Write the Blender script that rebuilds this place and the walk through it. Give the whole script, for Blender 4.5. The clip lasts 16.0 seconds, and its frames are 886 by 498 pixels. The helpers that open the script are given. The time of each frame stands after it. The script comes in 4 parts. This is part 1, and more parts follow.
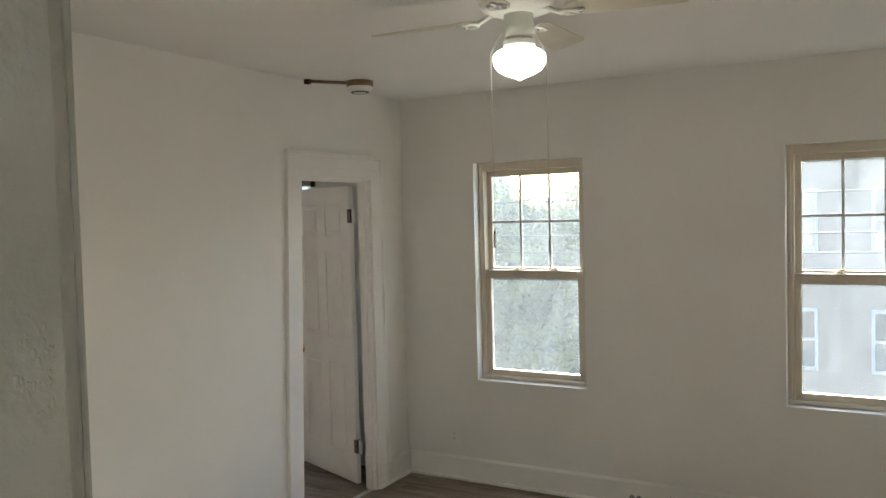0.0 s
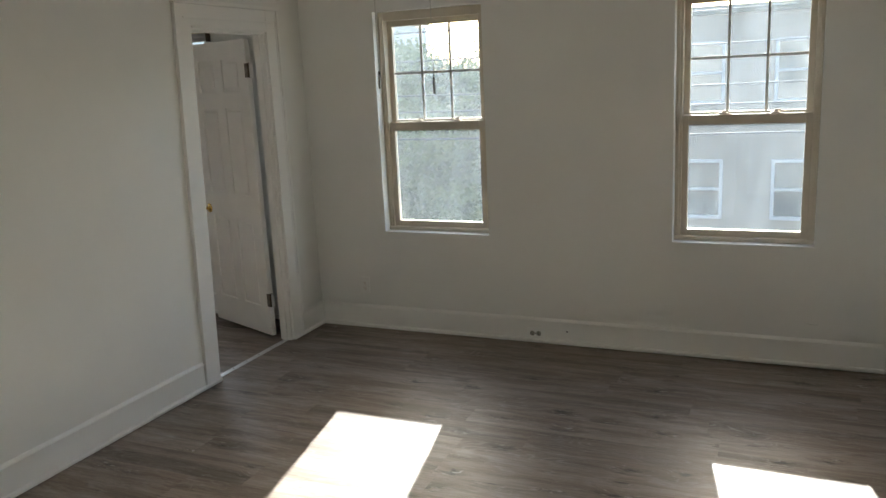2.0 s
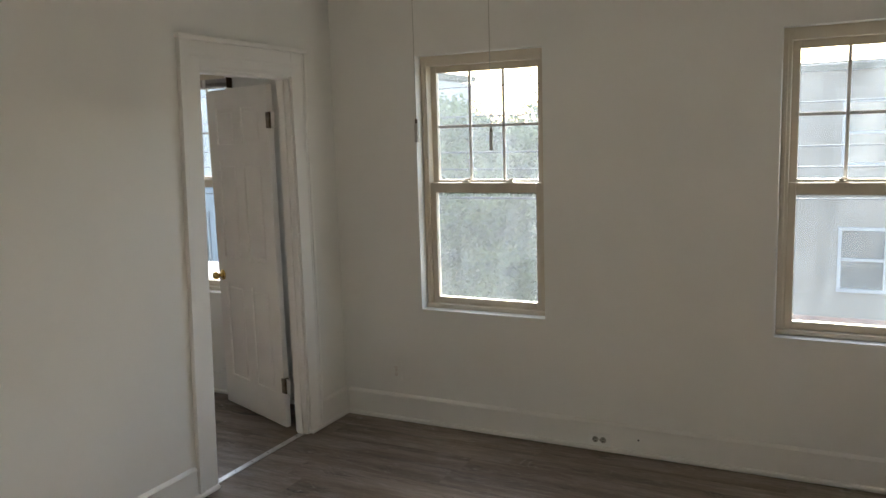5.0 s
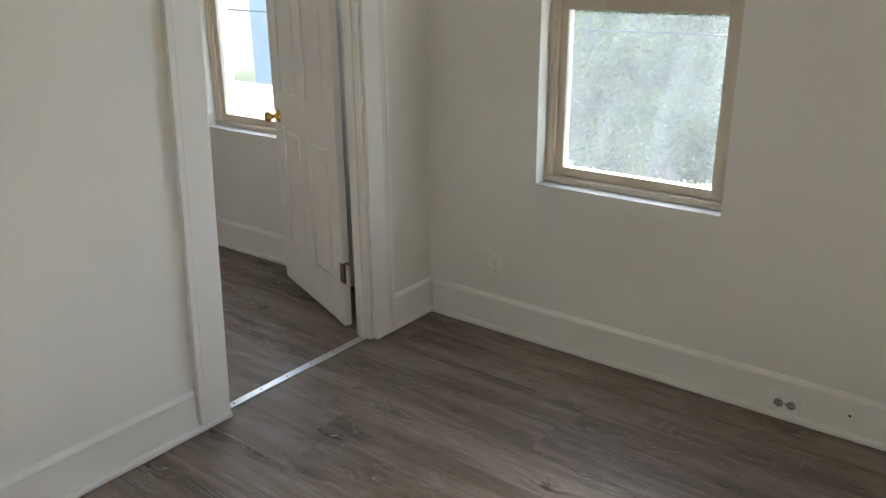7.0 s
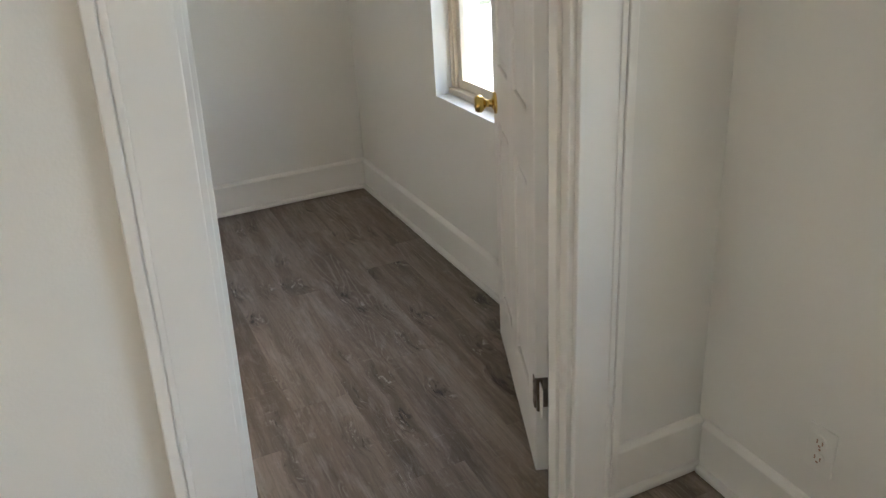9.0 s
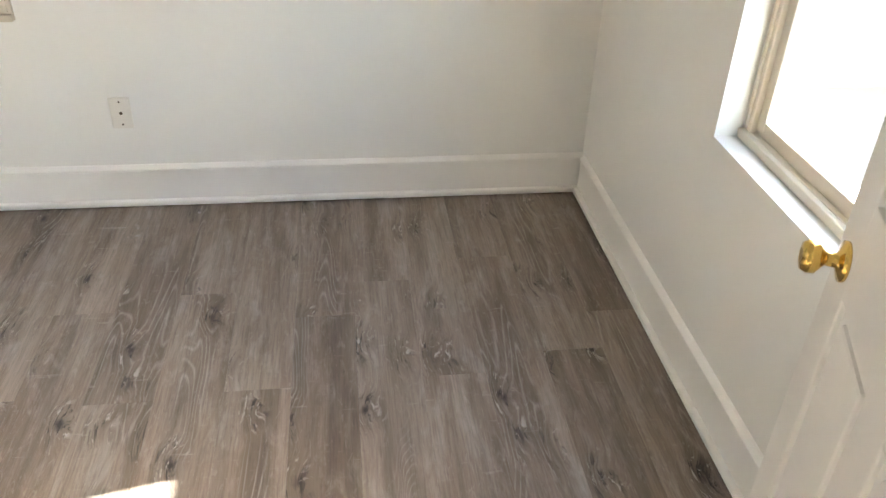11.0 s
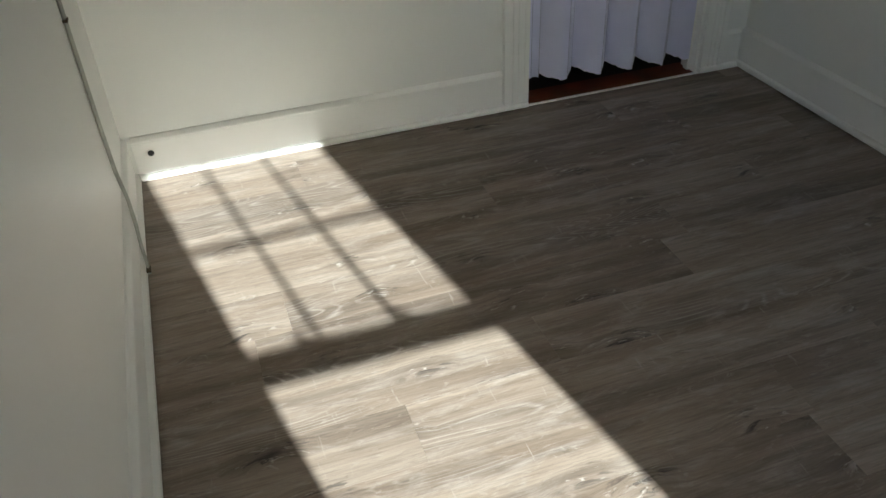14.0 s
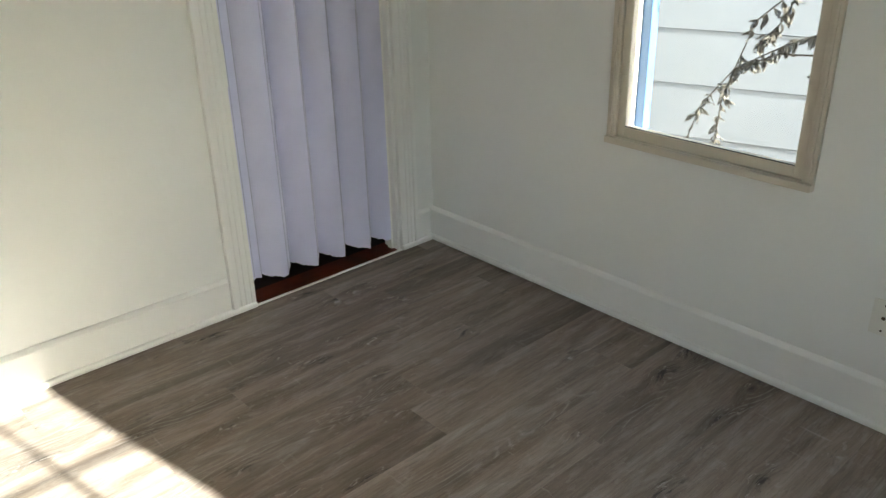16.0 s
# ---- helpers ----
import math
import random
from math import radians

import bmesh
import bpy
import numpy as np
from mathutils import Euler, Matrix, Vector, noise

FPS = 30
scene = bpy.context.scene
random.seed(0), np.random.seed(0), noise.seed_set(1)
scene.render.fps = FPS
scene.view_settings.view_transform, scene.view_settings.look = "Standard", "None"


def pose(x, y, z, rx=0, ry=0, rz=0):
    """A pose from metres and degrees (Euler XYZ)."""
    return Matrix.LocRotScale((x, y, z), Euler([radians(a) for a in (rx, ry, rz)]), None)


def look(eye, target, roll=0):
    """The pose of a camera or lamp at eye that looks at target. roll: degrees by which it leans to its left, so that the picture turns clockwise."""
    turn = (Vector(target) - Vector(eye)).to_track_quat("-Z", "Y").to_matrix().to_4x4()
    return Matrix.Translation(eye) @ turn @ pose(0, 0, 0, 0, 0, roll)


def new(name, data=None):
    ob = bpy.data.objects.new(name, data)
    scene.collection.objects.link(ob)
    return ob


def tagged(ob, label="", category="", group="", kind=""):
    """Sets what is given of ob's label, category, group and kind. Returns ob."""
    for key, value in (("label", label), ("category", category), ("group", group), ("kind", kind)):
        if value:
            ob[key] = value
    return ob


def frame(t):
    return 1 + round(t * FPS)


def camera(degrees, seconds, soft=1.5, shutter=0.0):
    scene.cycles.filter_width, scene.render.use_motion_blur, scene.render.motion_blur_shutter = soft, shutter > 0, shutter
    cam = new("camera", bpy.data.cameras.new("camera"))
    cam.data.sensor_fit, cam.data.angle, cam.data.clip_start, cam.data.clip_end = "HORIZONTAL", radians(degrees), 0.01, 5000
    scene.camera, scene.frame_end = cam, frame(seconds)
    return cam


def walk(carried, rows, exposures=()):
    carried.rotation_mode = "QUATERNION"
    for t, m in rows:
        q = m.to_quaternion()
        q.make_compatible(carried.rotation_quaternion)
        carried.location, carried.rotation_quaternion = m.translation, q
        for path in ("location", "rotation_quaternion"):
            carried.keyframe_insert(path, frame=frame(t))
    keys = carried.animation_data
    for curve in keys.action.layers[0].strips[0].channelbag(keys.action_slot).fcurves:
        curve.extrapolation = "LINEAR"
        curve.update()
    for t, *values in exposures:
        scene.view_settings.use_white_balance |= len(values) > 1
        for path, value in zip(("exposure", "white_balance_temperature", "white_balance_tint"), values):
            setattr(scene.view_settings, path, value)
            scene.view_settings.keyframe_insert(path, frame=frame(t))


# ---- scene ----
cam = camera(58.1, 16.0)
PATH = [
    (0, (2.907, -4.694, 1.805), (1.937, -2.947, 1.719), -1.5),
    (0.5, (2.985, -4.786, 1.67), (2.11, -2.988, 1.63), -1.2),
    (1, (3.016, -4.816, 1.649), (2.175, -3.002, 1.59), -1.2),
    (1.5, (2.98, -4.781, 1.76), (2.199, -2.961, 1.481), -2.3),
    (2, (3.059, -4.717, 1.72), (2.265, -2.931, 1.295), -2.8),
    (2.5, (3.063, -4.643, 1.715), (2.357, -2.87, 1.117), -2.6),
    (3, (3.049, -4.586, 1.703), (2.374, -2.817, 1.059), -2.4),
    (3.5, (2.977, -4.52, 1.732), (2.316, -2.733, 1.125), -1.4),
    (4, (2.901, -4.402, 1.708), (2.163, -2.596, 1.268), -1.3),
    (4.2, (2.847, -4.342, 1.721), (2.11, -2.51, 1.405), -1.3),
    (6.3, (2.432, -3.176, 1.644), (1.268, -1.59, 1.286), -1.8),
    (6.5, (2.357, -3.043, 1.631), (1.198, -1.483, 1.158), -2.5),
    (7, (2.142, -2.676, 1.533), (0.989, -1.186, 0.863), -0.5),
    (7.5, (1.909, -2.28, 1.499), (0.716, -0.904, 0.672), -1.5),
    (8, (1.734, -1.914, 1.492), (0.464, -0.603, 0.675), -4.3),
    (8.5, (1.497, -1.623, 1.498), (-0.055, -0.632, 0.717), -3.0),
    (8.7, (1.415, -1.449, 1.474), (-0.224, -0.609, 0.695), -4.3),
    (10.8, (0.215, -0.915, 1.536), (-1.447, -0.587, 0.473), 1.6),
    (11, (0.115, -0.886, 1.53), (-1.545, -0.655, 0.439), 2.0),
    (11.5, (-0.071, -0.923, 1.505), (-1.705, -1.138, 0.371), 0.5),
    (12, (-0.196, -1.025, 1.464), (-1.76, -1.515, 0.318), 0.6),
    (12.5, (-0.296, -1.061, 1.45), (-1.646, -1.926, 0.255), -0.6),
    (13, (-0.385, -1.038, 1.443), (-1.372, -2.304, 0.249), -1.4),
    (13.5, (-0.424, -1.039, 1.422), (-1.114, -2.494, 0.236), -2.5),
    (14, (-0.411, -1.038, 1.413), (-0.894, -2.584, 0.24), -2.8),
    (14.5, (-0.378, -1.031, 1.425), (-0.848, -2.581, 0.252), -1.9),
    (15, (-0.334, -1.033, 1.458), (-1.035, -2.535, 0.338), -1.2),
    (15.5, (-0.28, -1.032, 1.512), (-1.315, -2.375, 0.452), -0.7),
    (16, (-0.263, -1.0, 1.575), (-1.473, -2.357, 0.74), -1.4),
]
EXPOSURES = [
    (0.0, 2.83, 6450, 5), (1.5, 2.78, 6400, 5), (2.0, 2.47, 6300, 3), (2.5, 2.36, 6200, 2), (3.5, 2.5, 6400, 4), (4.2, 2.48, 6550, 6), (6.5, 2.9, 6300, 5), (7.0, 3.05, 6250, 4),
    (7.5, 3.25, 6300, 4), (8.0, 3.47, 6350, 4), (8.5, 3.25, 6350, 5), (8.7, 3.25, 6350, 5), (10.8, 4.27, 6550, 5), (11.2, 4.27, 6550, 5), (12.2, 3.97, 6400, 5), (13.0, 3.18, 6250, 3), (13.5, 2.66, 6100, 1),
    (14.0, 1.83, 5950, -3), (14.5, 1.70, 6000, -3), (15.0, 2.6, 6050, 0), (15.5, 2.95, 6250, 0), (16.0, 2.96, 6200, -2)]
walk(cam, [(t, look(eye, target, roll)) for t, eye, target, roll in PATH], EXPOSURES)

# ---- light ----
SUN_DIR = Vector((0.38, -1.90, -1.0)).normalized()
sun = new("sun", bpy.data.lights.new("sun", "SUN"))
sun.data.energy, sun.data.angle, sun.data.color = 5.0, radians(0.6), (1.0, 0.96, 0.91)
sun.matrix_world = look((-1.5, 7.0, 4.0), Vector((-1.5, 7.0, 4.0)) + SUN_DIR)
world = bpy.data.worlds.new("world")
scene.world = world
world.use_nodes = True
wn = world.node_tree
sky = wn.nodes.new("ShaderNodeTexSky")
sky.sky_type, sky.sun_disc = "NISHITA", False
sky.sun_elevation, sky.sun_rotation = radians(27.3), radians(-11.5)
sky.dust_density = 2.0
wn.links.new(sky.outputs[0], wn.nodes["Background"].inputs[0])
wn.nodes["Background"].inputs[1].default_value = 0.15


# ---- materials ----
def mat(name, base, rough=0.5, metal=0.0, var=0.06, scale=3.0, bump=0.05, fine=120.0, dark=None, spots=0.0, emit=0.0):
    """Painted or plain surface: two scales of noise on colour, roughness and relief."""
    m = bpy.data.materials.new(name)
    m.use_nodes = True
    t = m.node_tree
    b = t.nodes["Principled BSDF"]
    b.inputs["Metallic"].default_value = metal
    co = t.nodes.new("ShaderNodeTexCoord")
    n1, n2 = t.nodes.new("ShaderNodeTexNoise"), t.nodes.new("ShaderNodeTexNoise")
    n1.inputs["Scale"].default_value, n1.inputs["Detail"].default_value = scale, 6
    n2.inputs["Scale"].default_value, n2.inputs["Detail"].default_value = fine, 3
    for n in (n1, n2):
        t.links.new(co.outputs["Object"], n.inputs["Vector"])
    mix = t.nodes.new("ShaderNodeMix")
    mix.data_type = "RGBA"
    lo = dark or tuple(c * (1 - var * 2) for c in base)
    mix.inputs["A"].default_value = (*lo, 1)
    mix.inputs["B"].default_value = (*base, 1)
    ramp = t.nodes.new("ShaderNodeMapRange")
    ramp.inputs["From Min"].default_value, ramp.inputs["From Max"].default_value = 0.3, 0.6
    t.links.new(n1.outputs["Fac"], ramp.inputs["Value"])
    t.links.new(ramp.outputs[0], mix.inputs["Factor"])
    out = mix.outputs["Result"]
    if spots:
        n3 = t.nodes.new("ShaderNodeTexNoise")
        n3.inputs["Scale"].default_value, n3.inputs["Detail"].default_value = 23, 4
        t.links.new(co.outputs["Object"], n3.inputs["Vector"])
        r3 = t.nodes.new("ShaderNodeMapRange")
        r3.inputs["From Min"].default_value, r3.inputs["From Max"].default_value, r3.inputs["To Max"].default_value = 0.68, 0.76, spots
        t.links.new(n3.outputs["Fac"], r3.inputs["Value"])
        m3 = t.nodes.new("ShaderNodeMix")
        m3.data_type = "RGBA"
        m3.inputs["B"].default_value = (*[c * 0.45 for c in base], 1)
        t.links.new(r3.outputs[0], m3.inputs["Factor"])
        t.links.new(out, m3.inputs["A"])
        out = m3.outputs["Result"]
    t.links.new(out, b.inputs["Base Color"])
    rr = t.nodes.new("ShaderNodeMapRange")
    rr.inputs["To Min"].default_value, rr.inputs["To Max"].default_value = max(rough - 0.08, 0.02), min(rough + 0.08, 1)
    t.links.new(n1.outputs["Fac"], rr.inputs["Value"])
    t.links.new(rr.outputs[0], b.inputs["Roughness"])
    if bump:
        ad = t.nodes.new("ShaderNodeMath")
        ad.operation = "MULTIPLY_ADD"
        ad.inputs[1].default_value = 0.25
        t.links.new(n2.outputs["Fac"], ad.inputs[0])
        t.links.new(n1.outputs["Fac"], ad.inputs[2])
        bp = t.nodes.new("ShaderNodeBump")
        bp.inputs["Strength"].default_value, bp.inputs["Distance"].default_value = bump, 0.02
        t.links.new(ad.outputs[0], bp.inputs["Height"])
        t.links.new(bp.outputs[0], b.inputs["Normal"])
    if emit:
        b.inputs["Emission Color"].default_value = (1.0, 0.93, 0.82, 1)
        b.inputs["Emission Strength"].default_value = emit
    return m


def plank_mat(name):
    """Grey-brown limed oak laminate: long grain, cathedral figure, knots; each board shifted by its own random number."""
    m = bpy.data.materials.new(name)
    m.use_nodes = True
    t = m.node_tree
    L = t.links.new
    b = t.nodes["Principled BSDF"]
    co, info = t.nodes.new("ShaderNodeTexCoord"), t.nodes.new("ShaderNodeObjectInfo")
    off = t.nodes.new("ShaderNodeVectorMath")
    off.operation = "MULTIPLY_ADD"
    off.inputs[1].default_value = (37.0, 11.0, 5.0)
    L(info.outputs["Random"], off.inputs[0])
    L(co.outputs["Object"], off.inputs[2])

    def noise_at(sx, sy, detail, dist=0.0, rough=0.6):
        mp = t.nodes.new("ShaderNodeMapping")
        mp.inputs["Scale"].default_value = (sx, sy, 1)
        L(off.outputs[0], mp.inputs["Vector"])
        n = t.nodes.new("ShaderNodeTexNoise")
        n.inputs["Scale"].default_value, n.inputs["Detail"].default_value = 1, detail
        n.inputs["Distortion"].default_value, n.inputs["Roughness"].default_value = dist, rough
        L(mp.outputs[0], n.inputs["Vector"])
        return n.outputs["Fac"], mp

    def rng(v, a, c, lo=0.0, hi=1.0):
        r = t.nodes.new("ShaderNodeMapRange")
        for k, x in zip(("From Min", "From Max", "To Min", "To Max"), (a, c, lo, hi)):
            r.inputs[k].default_value = x
        L(v, r.inputs["Value"])
        return r.outputs[0]

    def mixc(f, a, c):
        x = t.nodes.new("ShaderNodeMix")
        x.data_type = "RGBA"
        L(f, x.inputs["Factor"])
        for s, v in (("A", a), ("B", c)):
            if isinstance(v, tuple):
                x.inputs[s].default_value = (*v, 1)
            else:
                L(v, x.inputs[s])
        return x.outputs["Result"]

    def math2(op, a, c):
        n = t.nodes.new("ShaderNodeMath")
        n.operation = op
        for i, v in enumerate((a, c)):
            if isinstance(v, (int, float)):
                n.inputs[i].default_value = v
            else:
                L(v, n.inputs[i])
        return n.outputs[0]

    # knots: one in some of the stretched cells; the grain swells round each
    warp, _ = noise_at(9, 30, 3, 0.6)
    mp = t.nodes.new("ShaderNodeMapping")
    mp.inputs["Scale"].default_value = (4.0, 9.5, 1)
    L(off.outputs[0], mp.inputs["Vector"])
    nudge = t.nodes.new("ShaderNodeVectorMath")
    nudge.operation = "MULTIPLY_ADD"
    nudge.inputs[1].default_value = (0.34, 0.34, 0)
    L(warp, nudge.inputs[0])
    L(mp.outputs[0], nudge.inputs[2])
    cell = t.nodes.new("ShaderNodeTexVoronoi")
    cell.inputs["Scale"].default_value, cell.inputs["Randomness"].default_value = 1.0, 0.9
    L(nudge.outputs[0], cell.inputs["Vector"])
    dist = cell.outputs["Distance"]
    pick = t.nodes.new("ShaderNodeSeparateColor")
    L(cell.outputs["Color"], pick.inputs[0])
    has = rng(pick.outputs[0], 0.50, 0.55)
    core = math2("MULTIPLY", rng(dist, 0.04, 0.125, 0.9, 0), has)
    halo = math2("MULTIPLY", rng(dist, 0.10, 0.48, 1, 0), has)
    swell = t.nodes.new("ShaderNodeVectorMath")
    swell.operation = "MULTIPLY_ADD"
    swell.inputs[1].default_value = (0, 0.022, 0)
    L(halo, swell.inputs[0])
    L(off.outputs[0], swell.inputs[2])
    off = swell

    broad, _ = noise_at(0.9, 8.5, 4, 0.35)
    band, _ = noise_at(0.7, 13, 4, 0.4)
    streak, _ = noise_at(1.6, 44, 5, 0.35, 0.65)
    grain, _ = noise_at(8, 190, 5, 0.2, 0.7)
    pores, _ = noise_at(16, 330, 3, 0.0, 0.6)
    figure, _ = noise_at(0.85, 6.0, 2, 0.25, 0.4)
    crack, _ = noise_at(9, 52, 5, 1.5)
    patch, _ = noise_at(3.2, 13, 6, 0.7, 0.7)
    mask, _ = noise_at(0.8, 5, 2, 0.2)
    saw, _ = noise_at(70, 8, 3, 0.5)
    glint, _ = noise_at(18, 60, 4, 1.2)
    # growth rings drawn from the contour lines of a stretched noise
    fold = math2("PINGPONG", math2("MULTIPLY", figure, 36), 0.5)
    there = rng(mask, 0.57, 0.64)
    rings = math2("MULTIPLY", math2("MULTIPLY", rng(fold, 0.30, 0.48), there), rng(grain, 0.35, 0.6, 0.25, 0.75))
    fr = t.nodes.new("ShaderNodeMath")
    fr.operation = "FRACT"
    L(math2("MULTIPLY", info.outputs["Random"], 7.31), fr.inputs[0])
    c = mixc(rng(broad, 0.38, 0.60), PLANK_DARK, PLANK_LIGHT)
    c = mixc(rng(band, 0.50, 0.68, 0, 0.55), c, PLANK_DEEP)
    c = mixc(rng(patch, 0.50, 0.70, 0, 0.40), c, PLANK_PALE)
    c = mixc(math2("MULTIPLY", there, 0.30), c, PLANK_DEEP)
    c = mixc(rng(streak, 0.53, 0.75, 0, 0.34), c, PLANK_DEEP)
    c = mixc(rng(grain, 0.34, 0.54, 0.34, 0), c, PLANK_DEEP)
    c = mixc(rng(pores, 0.60, 0.74, 0, 0.22), c, PLANK_PALE)
    c = mixc(math2("MULTIPLY", rings, 0.60), c, PLANK_PALE)
    c = mixc(rng(saw, 0.66, 0.76, 0, 0.34), c, PLANK_PALE)
    c = mixc(math2("MULTIPLY", halo, rng(streak, 0.42, 0.58, 0.1, 0.6)), c, PLANK_DEEP)
    c = mixc(math2("MULTIPLY", rng(halo, 0.05, 0.8, 0.15, 1.0), rng(crack, 0.55, 0.64, 0, 0.9)), c, PLANK_KNOT)
    c = mixc(core, c, PLANK_KNOT)
    c = mixc(math2("MULTIPLY", rng(halo, 0.0, 0.6, 0.25, 1.0), rng(glint, 0.58, 0.68, 0, 0.8)), c, PLANK_PALE)
    hs = t.nodes.new("ShaderNodeHueSaturation")
    L(rng(fr.outputs[0], 0, 1, 0.90, 1.10), hs.inputs["Value"])
    L(c, hs.inputs["Color"])
    L(hs.outputs[0], b.inputs["Base Color"])
    b.inputs["Specular IOR Level"].default_value = 0.28
    L(rng(grain, 0.3, 0.7, 0.5, 0.36), b.inputs["Roughness"])
    bp = t.nodes.new("ShaderNodeBump")
    bp.inputs["Strength"].default_value, bp.inputs["Distance"].default_value = 0.22, 0.003
    L(grain, bp.inputs["Height"])
    L(bp.outputs[0], b.inputs["Normal"])
    return m


PLANK_DARK, PLANK_LIGHT, PLANK_PALE = (0.198, 0.152, 0.118), (0.325, 0.266, 0.218), (0.50, 0.455, 0.415)
PLANK_DEEP, PLANK_KNOT = (0.082, 0.063, 0.052), (0.036, 0.030, 0.029)


def pane_mat(name, dust):
    """Window glass with a film of dirt that the light catches."""
    m = bpy.data.materials.new(name)
    m.use_nodes = True
    t = m.node_tree
    L = t.links.new
    for n in list(t.nodes):
        if n.type == "BSDF_PRINCIPLED":
            t.nodes.remove(n)
    out = t.nodes["Material Output"]
    clear, gloss, film = (t.nodes.new(k) for k in ("ShaderNodeBsdfTransparent", "ShaderNodeBsdfGlossy", "ShaderNodeBsdfTranslucent"))
    gloss.inputs["Roughness"].default_value = 0.02
    film.inputs["Color"].default_value = (0.78, 0.89, 1.0, 1)
    lw, pw, fres = t.nodes.new("ShaderNodeLayerWeight"), t.nodes.new("ShaderNodeMath"), t.nodes.new("ShaderNodeMapRange")
    pw.operation, pw.inputs[1].default_value = "POWER", 5.0
    fres.inputs["To Min"].default_value, fres.inputs["To Max"].default_value = 0.03, 0.8
    L(lw.outputs["Facing"], pw.inputs[0])
    L(pw.outputs[0], fres.inputs["Value"])
    a, c = t.nodes.new("ShaderNodeMixShader"), t.nodes.new("ShaderNodeMixShader")
    L(fres.outputs[0], a.inputs[0])
    L(clear.outputs[0], a.inputs[1])
    L(gloss.outputs[0], a.inputs[2])
    co, n = t.nodes.new("ShaderNodeTexCoord"), t.nodes.new("ShaderNodeTexNoise")
    n.inputs["Scale"].default_value, n.inputs["Detail"].default_value, n.inputs["Distortion"].default_value = 4, 7, 1.2
    runs = t.nodes.new("ShaderNodeMapping")
    runs.inputs["Scale"].default_value = (1.8, 1.8, 0.8)
    L(co.outputs["Object"], runs.inputs["Vector"])
    L(runs.outputs[0], n.inputs["Vector"])
    r = t.nodes.new("ShaderNodeMapRange")
    r.inputs["From Min"].default_value, r.inputs["From Max"].default_value = 0.32, 0.72
    r.inputs["To Min"].default_value, r.inputs["To Max"].default_value = dust * 0.85, dust * 1.6
    L(n.outputs["Fac"], r.inputs["Value"])
    L(r.outputs[0], c.inputs[0])
    L(a.outputs[0], c.inputs[1])
    L(film.outputs[0], c.inputs[2])
    L(c.outputs[0], out.inputs["Surface"])
    return m


M_WALL = mat("wall_paint", (0.852, 0.85, 0.818), 0.4, var=0.025, scale=1.3, bump=0.10, fine=160)
M_CEIL = mat("ceiling_paint", (0.842, 0.84, 0.812), 0.7, var=0.03, scale=0.9, bump=0.12, fine=90)
M_TRIM = mat("trim_gloss_paint", (0.88, 0.87, 0.84), 0.34, var=0.012, scale=5, bump=0.03, fine=60)
M_DOOR = mat("door_paint", (0.87, 0.85, 0.82), 0.38, var=0.03, scale=4, bump=0.05, fine=90)
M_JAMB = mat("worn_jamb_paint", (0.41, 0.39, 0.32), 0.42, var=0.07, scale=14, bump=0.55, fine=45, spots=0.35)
M_VINYL = mat("almond_window_vinyl", (0.66, 0.595, 0.485), 0.4, var=0.05, scale=6, bump=0.04, spots=0.25)
M_MUNTIN = mat("white_grille_bar", (0.75, 0.75, 0.74), 0.4, var=0.03)
M_PANE = pane_mat("dirty_glass", 0.017)
M_PANE_UP = pane_mat("hazy_glass", 0.022)
M_PANE_CLEAR = pane_mat("clean_glass", 0.006)
M_BRASS = mat("polished_brass", (0.80, 0.55, 0.16), 0.16, metal=1.0, var=0.08, bump=0.02)
M_ALU = mat("aluminium_strip", (0.72, 0.72, 0.72), 0.35, metal=0.9, var=0.08, scale=14, bump=0.05)
M_DARKMETAL = mat("dark_bronze", (0.10, 0.075, 0.05), 0.4, metal=0.8, var=0.15, scale=30)
M_HINGE = mat("worn_steel", (0.24, 0.20, 0.165), 0.45, metal=0.35, var=0.25, scale=40, bump=0.1)
M_IVORY = mat("ivory_plastic", (0.78, 0.76, 0.70), 0.35, var=0.02, bump=0.0)
M_WHITEPL = mat("white_plastic", (0.88, 0.88, 0.86), 0.35, var=0.02, bump=0.0)
M_TAN = mat("rosy_tan_plastic", (0.42, 0.27, 0.20), 0.5, var=0.05, bump=0.0)
M_SOCKET = mat("grey_socket_face", (0.36, 0.35, 0.32), 0.4, var=0.05, bump=0.0)
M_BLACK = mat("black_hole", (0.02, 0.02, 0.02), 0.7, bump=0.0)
M_OLDWOOD = mat("stained_pine", (0.30, 0.19, 0.09), 0.5, var=0.2, scale=12, bump=0.1)
M_REDWOOD = mat("old_red_floor", (0.16, 0.035, 0.012), 0.45, var=0.3, scale=9, bump=0.2)
M_BROWNDOOR = mat("brown_stained_wood", (0.17, 0.06, 0.025), 0.4, var=0.2, scale=8, bump=0.08)
M_FOLD = mat("lavender_white_vinyl", (0.69, 0.69, 0.88), 0.42, var=0.03, scale=5, bump=0.03)
M_SEAM = mat("fold_seam", (0.38, 0.38, 0.50), 0.6, bump=0.0)
M_FAN = mat("fan_white_enamel", (0.74, 0.75, 0.70), 0.35, var=0.04, bump=0.02)
M_BLADE = mat("fan_blade_cream", (0.66, 0.63, 0.52), 0.45, var=0.06, scale=5, bump=0.03)
M_GLOBE = mat("lit_opal_glass", (0.9, 0.9, 0.88), 0.2, var=0.0, bump=0.0, emit=0.9)
M_CHAIN = mat("nickel_chain", (0.55, 0.54, 0.50), 0.3, metal=0.9, var=0.1, bump=0.0)
